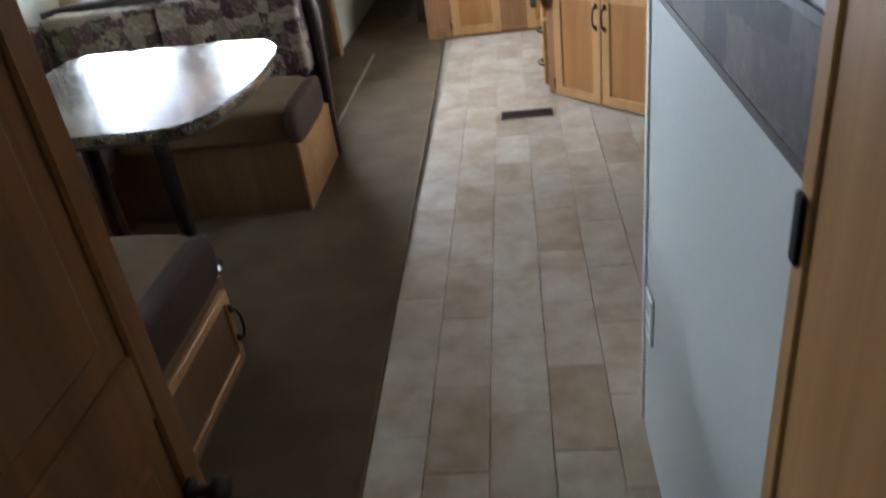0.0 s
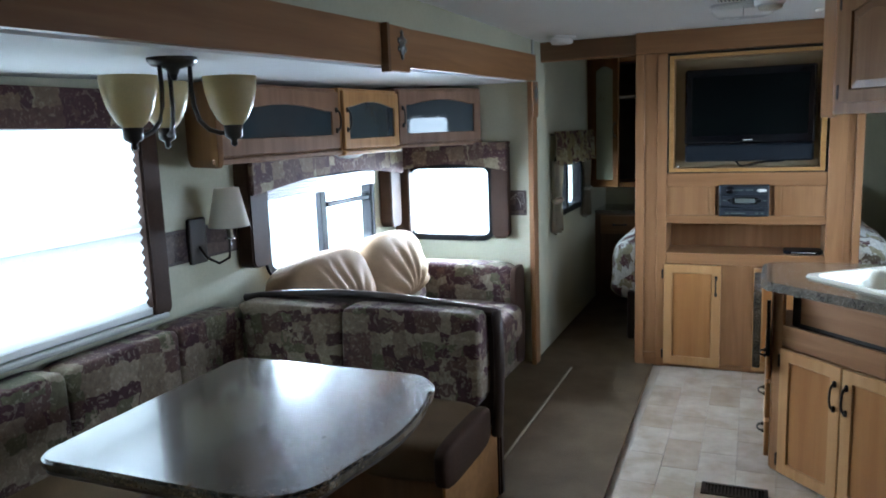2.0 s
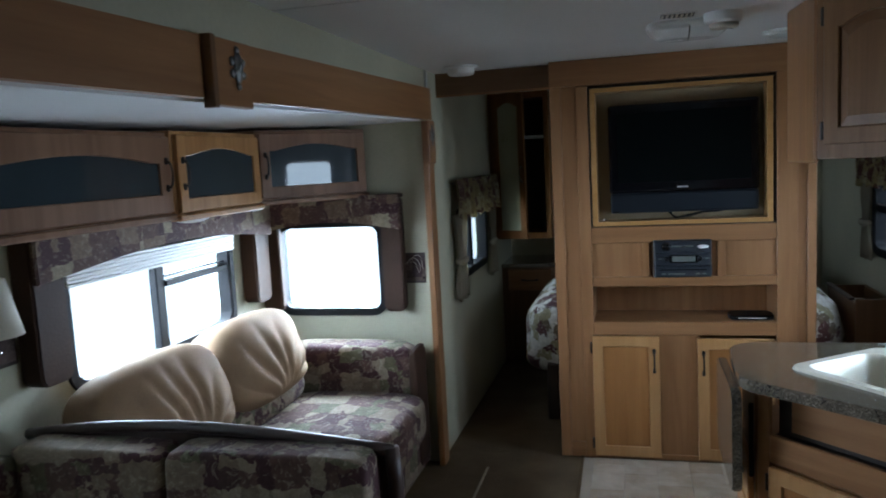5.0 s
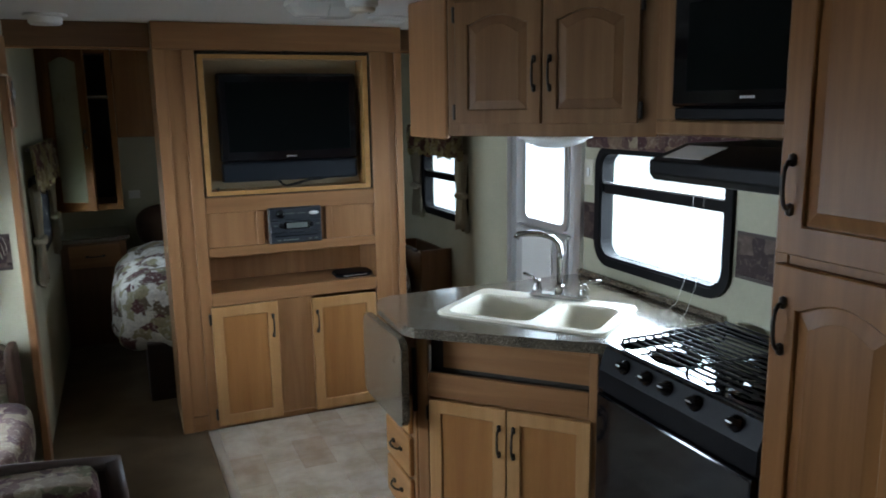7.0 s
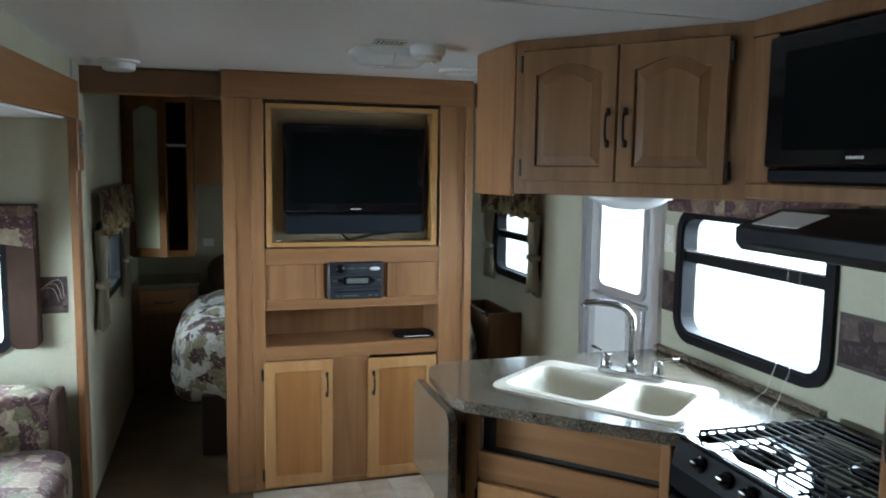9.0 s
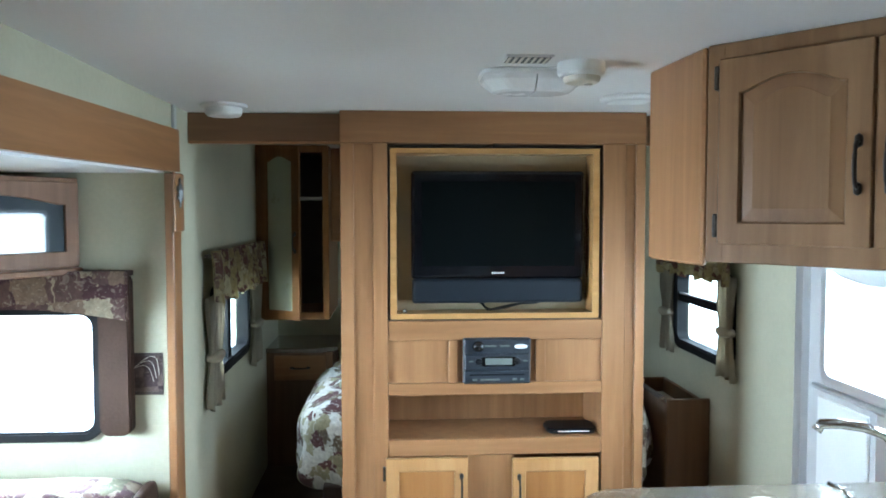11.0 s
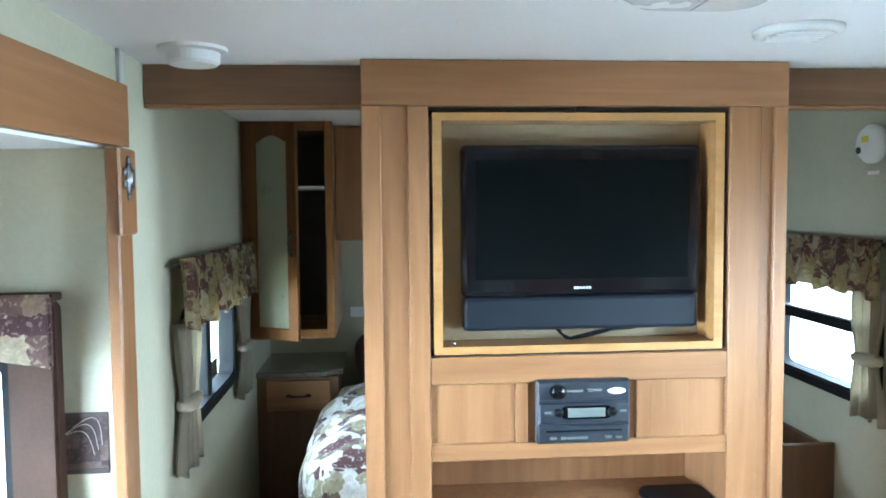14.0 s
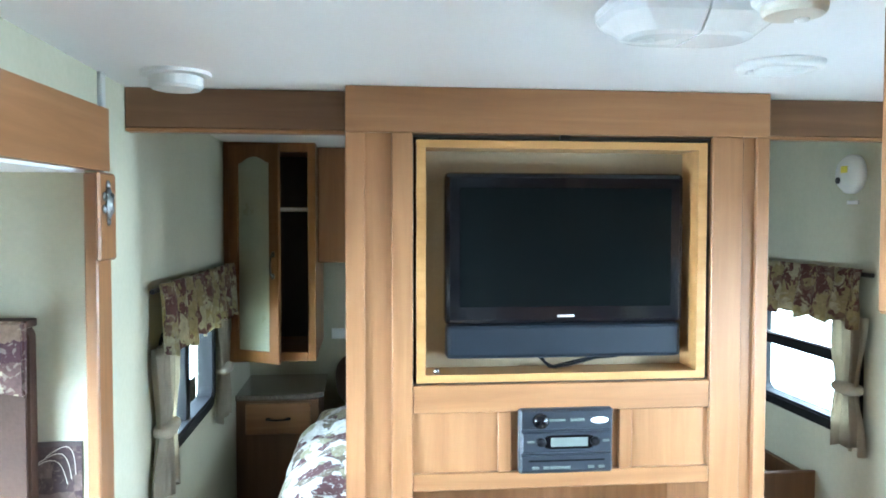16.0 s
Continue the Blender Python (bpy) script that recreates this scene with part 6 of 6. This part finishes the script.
fb = thing("blanket_box", pose(1.02, 5.98, 0), "open-topped brown wooden box beside the bed", "cabinet")
for name, x0, y0, x1, y1 in (("end_panel", 0, 0, 0.215, 0.018), ("end_panel", 0, 0.60, 0.215, 0.618), ("side_panel", 0, 0.018, 0.018, 0.60), ("side_panel", 0.197, 0.018, 0.215, 0.60)):
    bm = B()
    box(bm, x0, y0, 0.0, x1, y1, 0.69 if y1 > 0.3 else 0.715, 0.004)
    part(name, bm, DARKWOOD, fb)
bm = B()
box(bm, 0.02, 0.02, 0.60, 0.195, 0.598, 0.61, 0)
part("inner_shelf", bm, IVORY, fb)
bm = B()
box(bm, -0.008, 0.10, 0.691, 0.022, 0.62, 0.706, 0.004)
part("top_edge", bm, DARKFRAME, fb)


def pleats(bm, x0, x1, z0, z1, waves, depth, y=-0.03, flare=0.0, seed=0.0, gather=None):
    """A hanging cloth with folds in x and z; gather: (height, share of width kept) where it is tied."""
    nx, nz = waves * 8, 14
    grid = []
    for j in range(nz + 1):
        v = j / nz
        z = z0 + (z1 - z0) * v
        k = 1.0
        if gather:
            k = 1 - (1 - gather[1]) * math.exp(-((v - gather[0]) / 0.22) ** 2)
        row = []
        for i in range(nx + 1):
            u = i / nx
            x = x0 + (x1 - x0) * (0.5 + (u - 0.5) * k)
            d = depth * math.sin(u * waves * 2 * math.pi + 0.6 * math.sin(5 * v + seed)) * (0.6 + 0.4 * k)
            row.append(bm.verts.new((x, y + d - flare * (1 - v), z + (0.012 * math.sin(u * waves * 4 + seed) if j == 0 else 0))))
        grid.append(row)
    for a, b in zip(grid, grid[1:]):
        for i in range(nx):
            bm.faces.new((a[i], a[i + 1], b[i + 1], b[i]))
    bmesh.ops.solidify(bm, geom=bm.faces[:], thickness=0.003)
    return bm


def curtains(m, w, zt, zv, zb, label, cw=0.26):
    ob = thing("window_curtains", m, label, "curtain", "bedroom curtains")
    bm = B()
    pleats(bm, 0, w, zv, zt, 9, 0.014, -0.05, 0.02, 1.0)
    part("gathered_valance", bm, CURTFAB, ob, "gathered print valance", smooth=True)
    bm = B()
    tube(bm, [(-0.02, -0.03, zt - 0.02), (w + 0.02, -0.03, zt - 0.02)], 0.008, 8)
    part("rod", bm, BRONZE, ob)
    for x0, s in ((0.0, 1), (w - cw, 2)):
        bm = B()
        pleats(bm, x0, x0 + cw, zb, zv + 0.03, 4, 0.016, -0.03, 0.0, s, (0.48, 0.62))
        p = part("tied_panel", bm, TIEBACK, ob, "khaki tied-back curtain", smooth=True)
        bm = B()
        zk = zb + (zv - zb) * 0.48
        cushion(bm, x0 + cw * 0.15, -0.065, zk - 0.022, x0 + cw * 0.85, 0.0, zk + 0.022, 3.0, 6, 0.008, 12, s)
        part("tieback", bm, TIEBACK, p, smooth=True)
    return ob


curtains(pose(LX, 5.66, 0, 0, 0, 90), 1.24, 1.465, 1.235, 0.775, "print valance and khaki tied curtains by the nightstand")
curtains(pose(RX, 6.62, 0, 0, 0, -90), 0.95, 1.50, 1.305, 0.87, "print valance and khaki tied curtains near the alarm", 0.20)
al = thing("smoke_alarm", pose(RX, 5.80, 1.825), "round white alarm with a yellow label", "alarm")
bm = B()
lathe(bm, [(0.068, 0.0), (0.068, 0.018), (0.056, 0.034), (0.020, 0.038), (0.001, 0.038)], n=28, m=pose(0, 0, 0, 0, -90, 0))
part("case", bm, WHITEPLASTIC, al, smooth=True)
bm = B()
box(bm, -0.040, -0.018, 0.005, -0.037, 0.018, 0.028, 0.001)
part("label", bm, YELLOW, al)
bm = B()
lathe(bm, [(0.012, 0.0), (0.012, 0.004)], n=12, m=pose(-0.036, 0.035, -0.02, 0, -90, 0))
part("button", bm, STEREOMAT, al)
bm = B()
box(bm, -0.006, -0.03, -0.105, 0.001, 0.03, -0.092, 0.002)
part("name_strip", bm, WHITEPLASTIC, al)

# ---- ceiling fittings ----
sm = thing("ceiling_speaker", pose(-0.938, 5.285, CEILZ), "round white ceiling puck", "speaker")
bm = B()
lathe(bm, [(0.086, 0.0), (0.086, -0.009), (0.068, -0.013), (0.066, -0.036), (0.058, -0.043), (0.001, -0.044)], n=32)
part("case", bm, WHITEPLASTIC, sm, smooth=False)
cl = thing("ceiling_light", pose(0.088, 4.585, CEILZ), "double white ceiling light, switched off", "light")
bm = B()
prism(bm, rounded(0.30, 0.20, 0.07, 6, -0.15, -0.10), -0.018, -0.0005, 0.005)
part("base", bm, WHITEPLASTIC, cl)
for x0, x1 in ((-0.146, -0.002), (0.002, 0.146)):
    bm = B()
    t = B()
    steps = ((0.0, -0.018), (0.005, -0.030), (0.034, -0.056), (0.046, -0.060))
    rings = []
    for inset, z in steps:
        a = [(x, y) for x, y in rounded(0.292 - 2 * inset, 0.192 - 2 * inset, 0.055, 5, -0.146 + inset, -0.096 + inset)]
        rings.append([t.verts.new((min(max(x, x0), x1), y, z)) for x, y in a])
    for p, q in zip(rings, rings[1:]):
        for k in range(len(p)):
            t.faces.new((p[k], p[(k + 1) % len(p)], q[(k + 1) % len(p)], q[k]))
    t.faces.new(rings[-1])
    bmesh.ops.remove_doubles(t, verts=t.verts, dist=1e-5)
    _merge(bm, t)
    part("diffuser", bm, DOMEGLASS, cl)
ac = thing("ceiling_detector", pose(0.195, 4.435, CEILZ), "round white ceiling smoke detector", "detector")
bm = B()
lathe(bm, [(0.064, -0.0005), (0.064, -0.012), (0.062, -0.030), (0.056, -0.036), (0.001, -0.036)], n=32)
part("case", bm, WHITEPLASTIC, ac, smooth=False)
bm = B()
lathe(bm, [(0.050, -0.0365), (0.049, -0.046), (0.044, -0.052), (0.001, -0.053)], (0.004, 0.006, 0), 28)
part("cover", bm, IVORY, ac, "ivory cover")
bm = B()
lathe(bm, [(0.012, -0.0525), (0.011, -0.056), (0.001, -0.057)], (0.025, 0.02, 0), 14)
part("button", bm, WHITEPLASTIC, ac, smooth=True)
gr = thing("ceiling_vent", pose(0.040, 4.375, CEILZ), "small slatted white ceiling grille", "vent")
bm = B()
box(bm, -0.062, -0.045, -0.006, 0.062, 0.045, -0.0005, 0.002)
part("frame", bm, WHITEPLASTIC, gr)
bm = B()
box(bm, -0.056, -0.039, -0.0068, 0.056, 0.039, -0.0062, 0)
part("backing", bm, CLOSET, gr)
for k in range(7):
    bm = B()
    box(bm, -0.054 + 0.0163 * k, -0.038, -0.008, -0.046 + 0.0163 * k, 0.038, -0.0058, 0.001)
    part("slat", bm, IVORY, gr)
rv = thing("round_ceiling_vent", pose(0.510, 5.02, CEILZ), "round white ceiling air outlet", "vent")
bm = B()
lathe(bm, [(0.100, 0.0), (0.098, -0.012), (0.080, -0.018), (0.074, -0.010), (0.001, -0.010)], n=36)
part("ring", bm, WHITEPLASTIC, rv, smooth=True)
for k in range(5):
    bm = B()
    box(bm, -0.065, -0.052 + 0.024 * k, -0.020, 0.065, -0.044 + 0.024 * k, -0.009, 0.002)
    part("fin", bm, WHITEPLASTIC, rv)

# ---- floor tiles ----
row = 0
count = 0
x = 1.24 - TW
cols = []
xs = -0.0410 - 2 * TW
k = 0
while xs + k * TW < 1.23:
    a, b = max(xs + k * TW, -0.41), min(xs + (k + 1) * TW, 1.235)
    cols.append((a, b, k))
    k += 1
far_tiles = B()
for a, b, k in cols:
    y = -0.6 + (0.0, 0.19, 0.08, 0.25, 0.13)[k % 5]
    if b - a < 0.02:
        continue
    while y < TVY:
        l = min(TL, TVY - 0.001 - y)
        shown = b < 0.75 and y > 0.9
        hidden = (a > 0.40 and 1.6 < y < 2.7) or (a > 0.75 and y < 3.4)
        if l > 0.02 and not hidden and shown and count < 298 and not (a > 0.40 and 3.4 < y < 4.0):
            left = max(a, -0.318 - 0.0172 * (y + l / 2) + 0.002)
            if b - left > 0.015:
                o = new("tile", tile_mesh(b - left, l))
                o.location = (left, y, 0.0)
                o.parent = floor
                count += 1
        elif l > 0.02:
            box(far_tiles, a + 0.001, y + 0.001, -0.0118, b - 0.001, y + l - 0.001, 0.0, 0)
        y += TL
ft = _link("tile_rest", far_tiles, GROUT2, floor)
tagged(ft, kind="stuff")
